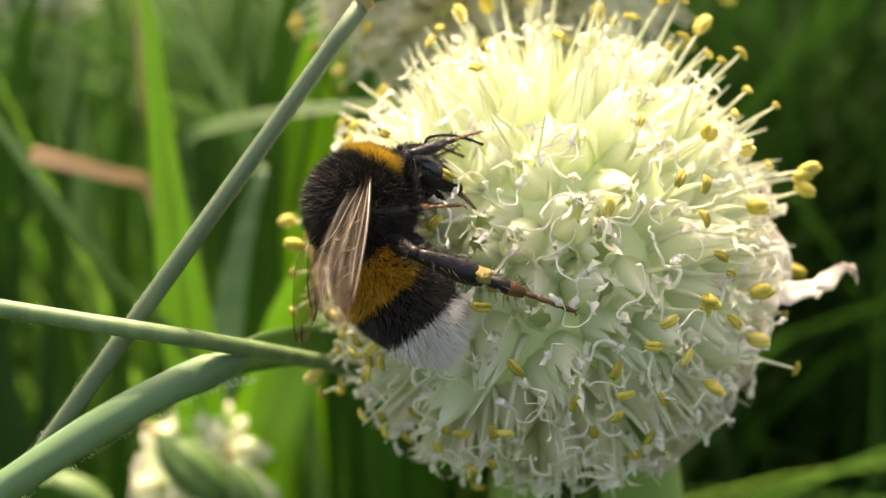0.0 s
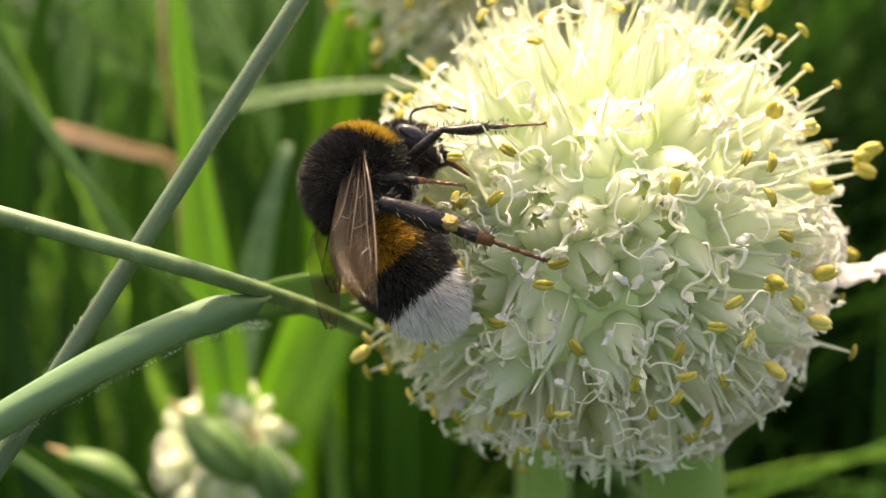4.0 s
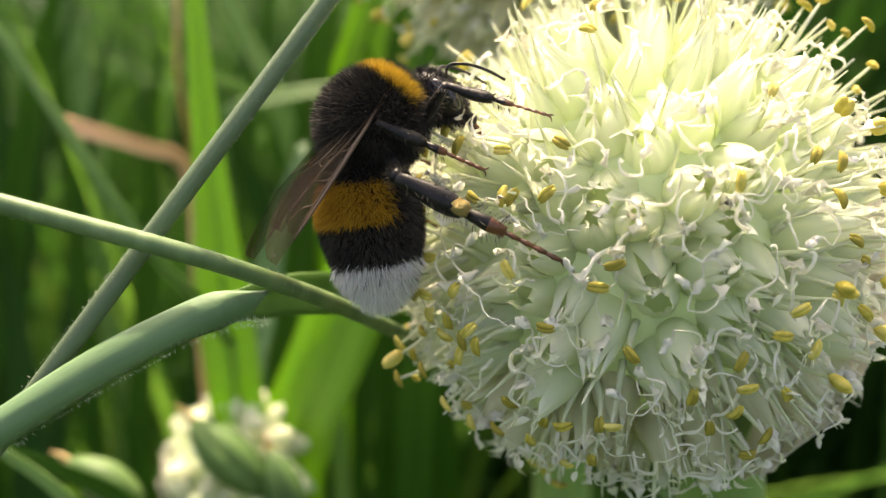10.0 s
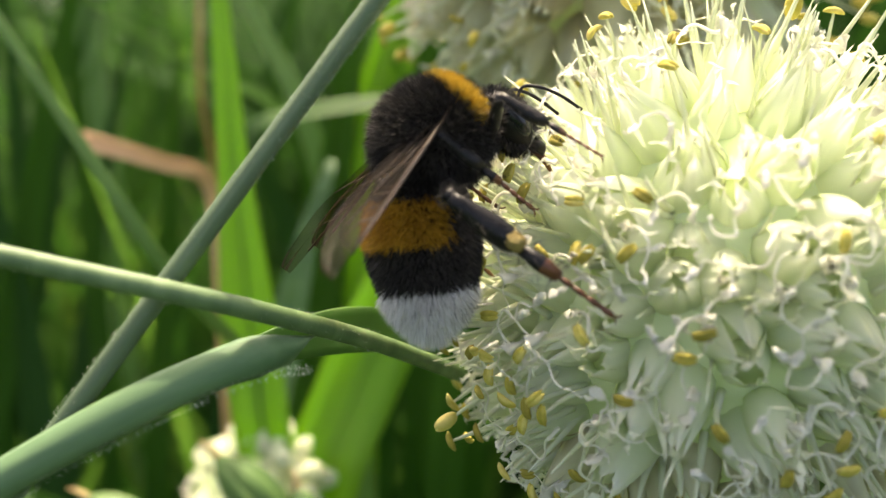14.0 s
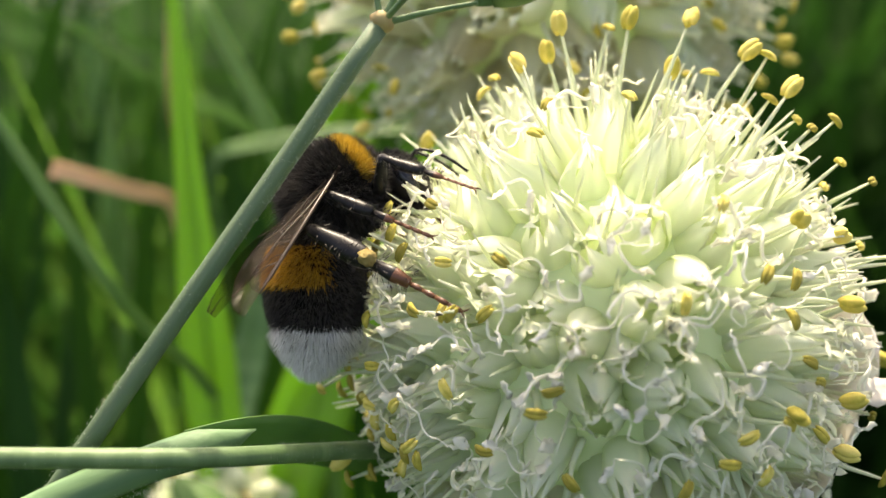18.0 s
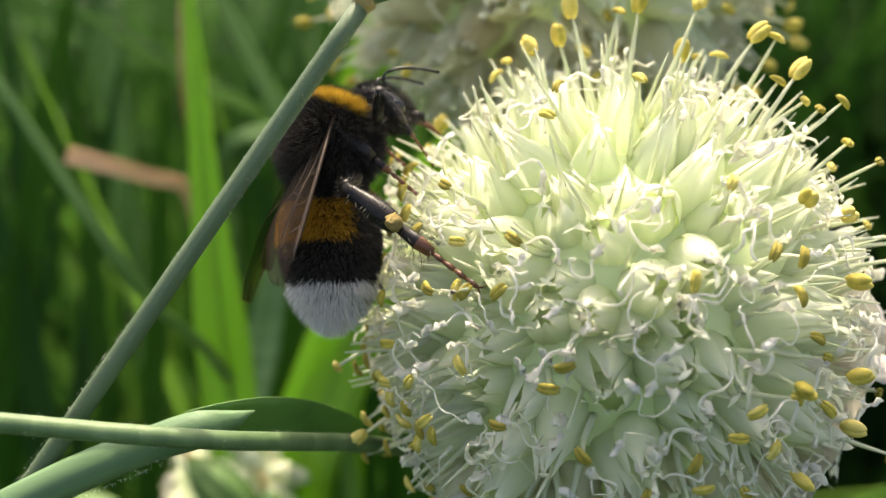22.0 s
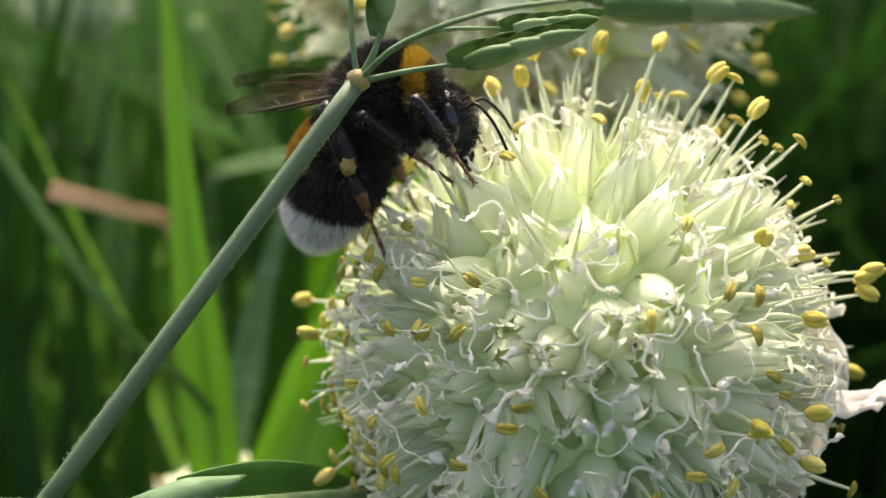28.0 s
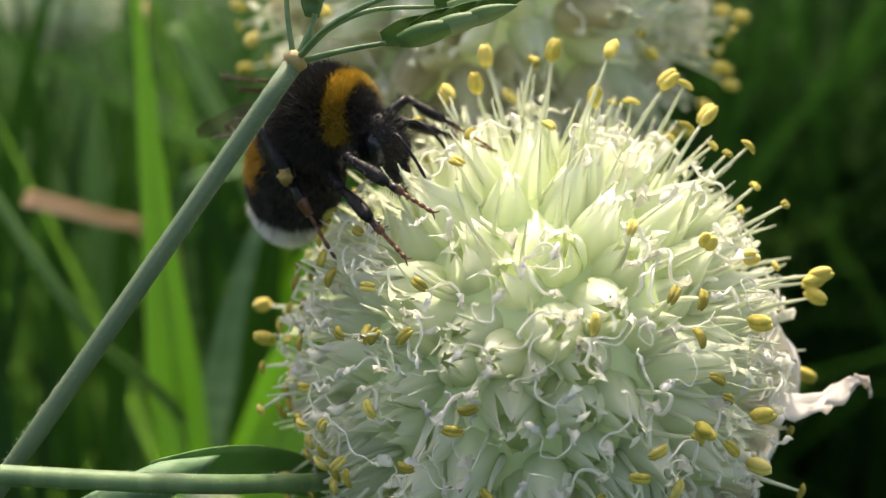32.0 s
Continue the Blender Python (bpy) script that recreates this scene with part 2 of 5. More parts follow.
def wing_material():
    m, t, b = material("wing_membrane", 0.26)
    n, l = t.nodes, t.links
    b.inputs["Base Color"].default_value = (0.055, 0.045, 0.036, 1)
    b.inputs["Specular IOR Level"].default_value = 0.2
    co, tex, bp = n.new("ShaderNodeTexCoord"), n.new("ShaderNodeTexNoise"), n.new("ShaderNodeBump")
    tex.inputs["Scale"].default_value = 500
    bp.inputs["Strength"].default_value, bp.inputs["Distance"].default_value = 0.12, 0.0003
    l.new(co.outputs["Object"], tex.inputs["Vector"])
    l.new(tex.outputs[0], bp.inputs["Height"])
    l.new(bp.outputs[0], b.inputs["Normal"])
    clear, mix = n.new("ShaderNodeBsdfTransparent"), n.new("ShaderNodeMixShader")
    clear.inputs[0].default_value = (0.86, 0.82, 0.75, 1)
    mix.inputs[0].default_value = 0.12
    l.new(clear.outputs[0], mix.inputs[1])
    l.new(b.outputs[0], mix.inputs[2])
    l.new(mix.outputs[0], n["Material Output"].inputs[0])
    return m


M_WING = wing_material()


# ---- mesh tools (centimetres)
def mesh_of(name, verts, faces, mat, smooth=True, unit=CM):
    me = bpy.data.meshes.new(name)
    me.from_pydata([tuple(c * unit for c in v) for v in verts], [], faces)
    me.materials.append(mat)
    if smooth:
        me.polygons.foreach_set("use_smooth", [True] * len(me.polygons))
    me.update()
    return me


def thing(name, m, label, category, group="", kind=""):
    ob = new(name)
    ob.empty_display_size = 0.005
    ob.matrix_world = m
    return tagged(ob, label, category, group, kind)


def child(name, me, parent, m=None, label="", kind=""):
    ob = new(name, me)
    ob.parent = parent
    if m is not None:
        ob.matrix_basis = m
    return tagged(ob, label, "", "", kind)


def shift(x, y, z, turn=None):
    m = Matrix.Translation(Vector((x, y, z)) * CM)
    return m @ turn if turn else m


class Geo:
    """Vertices and faces that grow piece by piece."""

    def __init__(self):
        self.v, self.f = [], []

    def add(self, verts, faces):
        k = len(self.v)
        self.v += [tuple(v) for v in verts]
        self.f += [tuple(i + k for i in f) for f in faces]
        return self

    def tube(self, path, radii, sides=8, flat=1.0):
        """A tube along the path; flat squeezes its cross-section."""
        path = [Vector(p) for p in path]
        rings, up = [], Vector((0.31, 0.17, 0.93))
        for i, p in enumerate(path):
            d = (path[min(i + 1, len(path) - 1)] - path[max(i - 1, 0)]).normalized()
            a = up - d * up.dot(d)
            if a.length < 1e-3:
                a = d.orthogonal()
            a.normalize()
            up = a
            b = d.cross(a)
            r = radii[i] if hasattr(radii, "__len__") else radii
            rings.append([p + (a * math.cos(k * math.tau / sides) * flat + b * math.sin(k * math.tau / sides)) * r for k in range(sides)])
        verts = [v for ring in rings for v in ring]
        n = len(rings)
        faces = [(i * sides + k, i * sides + (k + 1) % sides, (i + 1) * sides + (k + 1) % sides, (i + 1) * sides + k) for i in range(n - 1) for k in range(sides)]
        faces += [tuple(range(sides))[::-1], tuple((n - 1) * sides + k for k in range(sides))]
        return self.add(verts, faces)

    def ball(self, c, r, u=16, v=10, rough=0.0):
        """An ellipsoid, uneven by rough."""
        c = Vector(c)
        verts, faces = [], []
        for j in range(v + 1):
            e = math.pi * (j / v - 0.5)
            for i in range(u):
                a = math.tau * i / u
                n = Vector((math.cos(a) * math.cos(e), math.sin(a) * math.cos(e), math.sin(e)))
                k = 1 + rough * noise.noise(n * 2.3 + c)
                verts.append(c + Vector((n.x * r[0], n.y * r[1], n.z * r[2])) * k)
        for j in range(v):
            for i in range(u):
                faces.append((j * u + i, j * u + (i + 1) % u, (j + 1) * u + (i + 1) % u, (j + 1) * u + i))
        return self.add(verts, faces)

    def sheet(self, rows, thick=0.0):
        """A grid of points; thick gives it a back."""
        n, w = len(rows), len(rows[0])
        verts = [Vector(p) for r in rows for p in r]
        faces = [(i * w + k, i * w + k + 1, (i + 1) * w + k + 1, (i + 1) * w + k) for i in range(n - 1) for k in range(w - 1)]
        if thick:
            normals = []
            for i in range(n):
                for k in range(w):
                    du = verts[min(i + 1, n - 1) * w + k] - verts[max(i - 1, 0) * w + k]
                    dv = verts[i * w + min(k + 1, w - 1)] - verts[i * w + max(k - 1, 0)]
                    nn = du.cross(dv)
                    normals.append(nn.normalized() if nn.length > 1e-9 else Vector((0, 0, 1)))
            o = n * w
            verts = verts + [p - q * thick for p, q in zip(verts, normals)]
            faces += [tuple(i + o for i in f[::-1]) for f in faces]
            rim = [k for k in range(w)] + [i * w + w - 1 for i in range(1, n)] + [(n - 1) * w + k for k in range(w - 2, -1, -1)] + [i * w for i in range(n - 2, 0, -1)]
            faces += [(rim[i], rim[i - 1], rim[i - 1] + o, rim[i] + o) for i in range(len(rim))]
        return self.add(verts, faces)

    def hairs(self, rng, points, length, width, lean):
        """Fine tapered hairs on (place, normal) pairs, combed along lean."""
        lean = Vector(lean)
        for p, nrm in points:
            d = (nrm + lean + Vector((rng.gauss(0, 1), rng.gauss(0, 1), rng.gauss(0, 1))) * 0.22).normalized()
            s = d.orthogonal()
            s = (s * math.cos(k := rng.uniform(0, 6.28)) + d.cross(s) * math.sin(k)).normalized() * width
            ln = length * rng.uniform(0.55, 1.15)
            mid = p + d * ln * 0.55
            tip = p + d * ln + lean * ln * 0.25
            n = len(self.v)
            self.v += [tuple(p - s), tuple(p + s), tuple(mid + s * 0.7), tuple(mid - s * 0.7), tuple(tip)]
            self.f += [(n, n + 1, n + 2, n + 3), (n + 3, n + 2, n + 4)]
        return self

    def mesh(self, name, mat, smooth=True, unit=CM):
        return mesh_of(name, self.v, self.f, mat, smooth, unit)


def spline(points, n):
    """n + 1 points on a smooth curve through the points, evenly spread by span."""
    pts = [Vector(p) for p in points]
    pts = [pts[0] * 2 - pts[1]] + pts + [pts[-1] * 2 - pts[-2]]
    k = [0.0]
    for a, b in zip(pts, pts[1:]):
        k.append(k[-1] + max((b - a).length, 1e-6) ** 0.5)
    out, m = [], len(pts) - 3
    for i in range(n + 1):
        u = i / n * m
        j = min(int(u), m - 1)
        t = k[j + 1] + (k[j + 2] - k[j + 1]) * (u - j)
        p, q = pts[j:j + 4], k[j:j + 4]
        a1 = p[0].lerp(p[1], (t - q[0]) / (q[1] - q[0]))
        a2 = p[1].lerp(p[2], (t - q[1]) / (q[2] - q[1]))
        a3 = p[2].lerp(p[3], (t - q[2]) / (q[3] - q[2]))
        b1 = a1.lerp(a2, (t - q[0]) / (q[2] - q[0]))
        b2 = a2.lerp(a3, (t - q[1]) / (q[3] - q[1]))
        out.append(b1.lerp(b2, (t - q[1]) / (q[2] - q[1])))
    return out


# ---- ground and meadow
def ground():
    ring = [0.0, 0.15, 0.3, 0.5, 0.8, 1.2, 2, 4, 8, 20, 60, 200, 600]
    verts = [(0, 0, 0)]
    for r in ring[1:]:
        for k in range(32):
            a = k * math.tau / 32
            verts.append((r * math.cos(a), r * math.sin(a), 0.012 * min(r, 2) * noise.noise((3 * r * math.cos(a), 3 * r * math.sin(a), 0))))
    faces = [(0, 1 + k, 1 + (k + 1) % 32) for k in range(32)]
    for i in range(len(ring) - 2):
        faces += [(1 + i * 32 + k, 1 + (i + 1) * 32 + k, 1 + (i + 1) * 32 + (k + 1) % 32, 1 + i * 32 + (k + 1) % 32) for k in range(32)]
    tagged(new("ground", mesh_of("ground", verts, faces, M_GROUND, True, 1)), "dark mossy soil under the tall meadow grass", "ground", "", "structure")


def blade_rows(base, lean, height, width, bend, segs=7):
    """Left, middle and right points up a grass blade with a shallow keel; metres."""
    side = Vector((-lean.y, lean.x, 0))
    rows = []
    for i in range(segs + 1):
        u = i / segs
        p = base + Vector((0, 0, height * (u - 0.35 * bend * u * u))) + lean * (height * bend * u * u * 0.75)
        w = width * (0.55 + 0.9 * u - 1.42 * u * u)
        w = max(w, width * 0.02)
        rows.append((p - side * w, p + lean * w * 0.35, p + side * w))
    return rows


def meadow(name, count, seed, x0, x1, y0, y1, h0, h1, w0, w1, mat, label):
    g, rng = Geo(), random.Random(seed)
    for _ in range(count):
        y = y0 + (y1 - y0) * rng.random() ** 1.3
        x = rng.uniform(x0, x1) * (0.25 + y) if y > 0 else rng.uniform(x0, x1)
        a = rng.uniform(0, math.tau)
        h = rng.uniform(h0, h1)
        rows = blade_rows(Vector((x, y, -0.01)), Vector((math.cos(a), math.sin(a), 0)), h, rng.uniform(w0, w1), rng.uniform(0.15, 1.0))
        g.sheet(rows)
    tagged(new(name, g.mesh(name, mat, True, 1)), label, "grass", "", "stuff")


ground()
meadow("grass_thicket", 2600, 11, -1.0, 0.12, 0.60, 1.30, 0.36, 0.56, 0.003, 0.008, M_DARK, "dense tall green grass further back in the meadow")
# the dark greens here carry painted shade on top of the real shadows
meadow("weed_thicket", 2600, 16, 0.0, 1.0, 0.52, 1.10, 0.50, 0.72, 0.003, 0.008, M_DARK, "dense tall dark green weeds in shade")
meadow("grass_field", 700, 13, -0.66, -0.03, 0.31, 0.58, 0.30, 0.54, 0.002, 0.0050, M_GRASS, "sunlit green meadow grass behind the flower")
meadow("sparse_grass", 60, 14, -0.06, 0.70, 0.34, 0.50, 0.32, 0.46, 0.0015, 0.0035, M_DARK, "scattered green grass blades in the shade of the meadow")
meadow("grass_behind", 500, 12, -1.5, 1.5, -1.6, -0.25, 0.25, 0.45, 0.002, 0.005, M_GRASS, "green meadow grass growing on the near side")


def wide_meadow(name, count, seed, near, far, label):
    """Grass all round, leaving the cleared strip before the flower to the nearer blades."""
    g, rng = Geo(), random.Random(seed)
    for _ in range(count):
        r = near + (far - near) * rng.random() ** 1.6
        a = rng.uniform(0, math.tau)
        x, y = r * math.cos(a), r * math.sin(a)
        if abs(x) < 0.22 + 0.9 * y and y < 1.35:
            continue
        b = rng.uniform(0, math.tau)
        k = 1 + 0.35 * r
        g.sheet(blade_rows(Vector((x, y, -0.01)), Vector((math.cos(b), math.sin(b), 0)), rng.uniform(0.26, 0.52), rng.uniform(0.003, 0.006) * k, rng.uniform(0.2, 1.0), 4))
    tagged(new(name, g.mesh(name, M_GRASS, True, 1)), label, "grass", "", "stuff")


wide_meadow("meadow_grass", 16000, 17, 0.45, 4.0, "tall green grass of the meadow all around")

# ---- onion flower heads
def floret_mesh(seed):
    """A bell of six broad pointed tepals that lean together, with white membranous tips; axis z, tips near 0.75."""
    rng, g = random.Random(seed), Geo()
    length, swell, gape = rng.uniform(0.76, 0.94), rng.uniform(0.98, 1.14), rng.uniform(0.2, 1.7)
    lean = Vector((rng.uniform(-0.06, 0.06), rng.uniform(-0.06, 0.06), 0))
    shape = [(-0.02, 0.05, 0.60), (0.10, 0.155, 0.64), (0.22, 0.208, 0.66), (0.35, 0.218, 0.66), (0.50, 0.196, 0.64), (0.65, 0.154, 0.60), (0.79, 0.108, 0.56), (0.90, 0.068, 0.46), (1.0, 0.034, 0.08)]
    g.tube([(0, 0, -0.62), (0, 0, -0.2), (0, 0, 0.04)], [0.035, 0.038, 0.055], 7)
    tips = set()
    for k in range(6):
        a0 = k * math.tau / 6 + rng.uniform(-0.10, 0.10)
        inner, ln = 0.90 if k % 2 else 1.0, length * rng.uniform(0.90, 1.08)
        flare, twist, rows = gape * rng.uniform(0.3, 1.5), rng.uniform(-0.35, 0.35), []
        for i, (u, r, half) in enumerate(shape):
            open_by = max(u - 0.6, 0) / 0.4
            row = []
            for j in (-1, -0.6, -0.2, 0.2, 0.6, 1):
                ang = a0 + j * half + twist * open_by
                q = r * swell * inner * (1 + 0.05 * (1 - j * j)) + 0.05 * flare * open_by ** 2 + 0.012 * noise.noise((ang * 2, u * 4, seed))
                z = u * ln - 0.06 * abs(j) ** 1.5 * open_by + (rng.uniform(-0.03, 0.03) if i >= 7 else 0)
                row.append(Vector((q * math.cos(ang), q * math.sin(ang), z)) + lean * u * u)
            rows.append(row)
        first = len(g.f)
        g.sheet(rows)
        tips.update(range(first + 7 * 5, first + 8 * 5))
        # a shred at the torn end of some tepals
        if rng.random() < 0.45:
            o, out = rows[-1][2], Vector((math.cos(a0), math.sin(a0), 0))
            side, h, bow = Vector((-out.y, out.x, 0)), rng.uniform(0.08, 0.20), rng.uniform(-0.12, 0.12)
            bits = []
            for i in range(5):
                u = i / 4
                c = o + Vector((0, 0, h * u * (1 - 0.5 * u))) + out * h * 0.9 * u * u * flare * 0.6 + side * bow * u
                w = 0.030 * (1 - u) ** 0.7 + 0.005
                bits.append([c + (side * math.cos(2.4 * u) + out * math.sin(2.4 * u)) * w * j for j in (-1, 0, 1)])
            first = len(g.f)
            g.sheet(bits)
            tips.update(range(first, len(g.f)))
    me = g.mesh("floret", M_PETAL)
    me.materials.append(M_TIP)
    for p in me.polygons:
        p.material_index = 1 if p.index in tips else 0
    return me


def curl_mesh(seed):
    """A withered filament, a thin white ribbon looping over the bells, some with a shrivelled scrap."""
    rng, g = random.Random(seed), Geo()
    n = rng.randint(11, 21)
    heading, bend, flip = rng.uniform(0, 6.28), rng.choice((-1, 1)) * rng.uniform(0.12, 0.42), rng.randint(4, 12)
    p, path, phase = Vector((0, 0, -0.10)), [], rng.uniform(0, 6.28)
    for i in range(n + 1):
        path.append(p.copy())
        heading += bend + rng.gauss(0, 0.16) + (rng.choice((-1.0, 1.0)) if rng.random() < 0.07 else 0)
        if i == flip:
            bend *= -rng.uniform(0.5, 1.3)
        rise = 0.045 if i < 3 else 0.014 * math.cos(i * 0.7 + phase) - (0.02 if p.z > 0.12 else 0)
        p = p + Vector((math.cos(heading), math.sin(heading), 0)) * (0.036 if i > 2 else 0.012) + Vector((0, 0, rise))
    width = rng.uniform(0.0125, 0.019)
    g.tube(spline(path, n * 2), [width * (1.25 - 0.6 * i / (2 * n)) * rng.uniform(0.85, 1.15) for i in range(2 * n + 1)], 6, 0.36)
    for e, f, size in ((path[-1], path[-1] - path[-2], 0.042), (path[0] + Vector((0, 0, 0.09)), path[1] - path[0], 0.060)):
        if rng.random() < 0.55:
            f, rows = f.normalized(), []
            o = f.orthogonal().normalized()
            for i in range(5):
                w = size * math.sin(math.pi * (i + 0.6) / 5.4)
                rows.append([e + f * size * 0.8 * (i - 1) + o * w * j * rng.uniform(0.3, 1.3) + f.cross(o) * size * 0.6 * rng.uniform(-1, 1) for j in (-1, 0, 1)])
            g.sheet(rows, 0.006)
    return g.mesh("curled_filament", M_CURL)


def anther_mesh(seed, plump):
    """Two pollen lobes side by side, lying along x."""
    rng, g = random.Random(seed), Geo()
    ln, r = (0.105, 0.05) if plump else (0.085, 0.028)
    bow = 0.0 if plump else rng.uniform(0.01, 0.04)
    for s in (-1, 1):
        path = [(ln * (i / 4 - 1), s * r * 0.52, -bow * (i / 4 - 1) ** 2) for i in range(9)]
        g.tube(path, [r * 0.18, r * 0.62, r * 0.85, r * 0.95, r, r * 0.95, r * 0.85, r * 0.62, r * 0.18], 8)
    return g.mesh("anther", M_ANTHER if plump else M_ANTHER_OLD)


FLORETS = [floret_mesh(40 + i) for i in range(14)]
# tan bells for the withered underside; on the back head they imitate shade
M_OLD_DIM = coloured("withered_and_shaded_tepal", [(0.25, (0.48, 0.42, 0.24)), (0.45, (0.70, 0.68, 0.46)), (0.8, (0.82, 0.81, 0.62))], 260, 0.7, 0.3, 0.3, 0.35, None, (1, 1, 0.4), Specular_IOR_Level=0.1)
WITHERED_DIM = [floret_mesh(140 + i) for i in range(6)]
for me in WITHERED_DIM:
    me.materials[0] = M_OLD_DIM
CURLS = [curl_mesh(60 + i) for i in range(22)]
PLUMP = [anther_mesh(90 + i, True) for i in range(3)]
SPENT = [anther_mesh(95 + i, False) for i in range(5)]


def stamen(umbel, rng, n, reach, plump, root=1.75):
    """A straight filament out of a bell, with its anther across the end."""
    base = (n + Vector((rng.gauss(0, 0.06), rng.gauss(0, 0.06), rng.gauss(0, 0.06)))).normalized() * root
    tip = n * reach
    d = tip - base
    g = Geo()
    side = d.orthogonal().normalized() * rng.uniform(-0.06, 0.06)
    path = spline([base, base + d * 0.5 + side, tip], 6)
    g.tube([p - base for p in path], [0.034, 0.032, 0.028, 0.024, 0.019, 0.015, 0.010], 6)
    child("filament", g.mesh("filament", M_FILAMENT), umbel, shift(*base))
    dn = d.normalized()
    if plump:
        turn = axes(dn + Vector((rng.gauss(0, 0.25), rng.gauss(0, 0.25), rng.gauss(0, 0.25))), dn.orthogonal())
        tip = tip + dn * 0.06
    else:
        a = dn.orthogonal()
        turn = axes(Matrix.Rotation(rng.uniform(0, 6.28), 3, dn) @ a, dn)
    child("anther", rng.choice(PLUMP if plump else SPENT), umbel, shift(*tip, turn))


def scatter(name, rest_name, items, head, limit, rest_material, rest_label):
    """The nearest pieces as parts of the head, the rest joined into one."""
    items.sort(key=lambda i: i[0])
    for _, me, m in items[:limit]:
        child(name, me, head, m)
    g = Geo()
    for _, me, m in items[limit:]:
        g.add([m @ v.co for v in me.vertices], [tuple(p.vertices) for p in me.polygons])
    if g.v:
        child(rest_name, g.mesh(rest_name, rest_material, True, 1), head, None, rest_label, "stuff")


def umbel_head(name, centre, radius, base_dir, florets, seed, label, group, shade_share=0.0):
    """A globe of bells round its core; base_dir points down the scape; the last share of bells is dulled as if shaded.
    """
    rng = random.Random(seed)
    k = radius / 2.1
    head = thing(name, place(*centre), label, "flower", group)
    child("receptacle", Geo().ball((0, 0, 0), (1.68 * k,) * 3, 24, 14, 0.05).mesh("receptacle", M_CORE), head, None, "pale green core of crowded pedicels")
    golden, spots = math.pi * (3 - math.sqrt(5)), []
    for i in range(florets):
        z = 1 - 2 * (i + 0.5) / florets
        a = golden * i
        n = Vector((math.cos(a) * math.sqrt(1 - z * z), math.sin(a) * math.sqrt(1 - z * z), z))
        n = (n + Vector((rng.gauss(0, 1), rng.gauss(0, 1), rng.gauss(0, 1))) * 0.035).normalized()
        if n.dot(base_dir) < 0.86:
            spots.append(n)
    bells = []
    for n in spots:
        r = (1.32 + rng.gauss(0, 0.06)) * k
        lean = (n + Vector((rng.gauss(0, 1), rng.gauss(0, 1), rng.gauss(0, 1))) * 0.15).normalized()
        s = rng.uniform(0.88, 1.1) * k
        bells.append((n.y, rng.choice(WITHERED_DIM if n.z < -0.62 + rng.gauss(0, 0.06) or shade_share and rng.random() < shade_share else FLORETS), shift(*(n * r), outward(lean, rng.uniform(0, 6.28))) @ Matrix.Diagonal((s, s, s, 1))))
    scatter("floret", "far_florets", bells, head, 300, M_FAR, "pale florets on the far side")
    return head, spots, rng


BASE_DIR = Vector((0.42, 0.42, -0.80)).normalized()
umbel, SPOTS, rng = umbel_head("onion_flower", FLOWER, 2.16, BASE_DIR, 250, 5, "round pale green and white onion flower head in full bloom", "onion flowers")
curls = []
for n in SPOTS:
    if n.y > 0.35:
        continue
    for _ in range(rng.choice((2, 2, 3) if n.y < -0.4 else (1, 2, 2) if n.y < -0.1 else (0, 1, 1))):
        if rng.random() < (0.9 if n.z < 0.55 else 0.55):
            m = (n + Vector((rng.gauss(0, 1), rng.gauss(0, 1), rng.gauss(0, 1))) * 0.055).normalized()
            curls.append((n.y, rng.choice(CURLS), shift(*(m * rng.uniform(2.12, 2.28)), outward(m, rng.uniform(0, 6.28)))))
scatter("curled_filament", "far_curled_filaments", curls, umbel, 300, M_CURL, "curled white filaments towards the far side")
SPIKES = []
for i in range(6):
    r6 = random.Random(200 + i)
    bend = Vector((r6.uniform(-0.08, 0.08), r6.uniform(-0.08, 0.08), 0.42))
    SPIKES.append(Geo().tube(spline([(0, 0, 0), bend * 0.5, bend + Vector((r6.uniform(-0.05, 0.05), 0.03, 0.35))], 5), [0.040, 0.038, 0.033, 0.026, 0.018, 0.006], 6, 0.6).mesh("bare_filament", M_FILAMENT))
spikes = []
for n in SPOTS:
    for _ in range(rng.choice((1, 2, 2) if -0.55 < n.y < 0.4 and -0.45 < n.z < 0.55 else (1, 1, 2) if n.y > -0.72 and n.z < -0.1 else (0, 0, 0, 1) if n.z < -0.1 else (1, 1, 2) if n.z < 0.55 else (1, 2, 2) if n.y < 0.3 else (1, 2))):
        m = (n + Vector((rng.gauss(0, 1), rng.gauss(0, 1), rng.gauss(0, 1))) * 0.09).normalized()
        low = 1.62 + 0.14 * max(n.z, 0) + rng.uniform(-0.12, 0.1)
        spikes.append((n.y - 0.6 * abs(n.z), rng.choice(SPIKES), shift(*(m * low), outward((m + Vector((rng.gauss(0, 1), rng.gauss(0, 1), rng.gauss(0, 1))) * 0.17).normalized(), rng.uniform(0, 6.28)))))
scatter("bare_filament", "far_bare_filaments", spikes, umbel, 300, M_FILAMENT, "bare white filaments towards the far side")
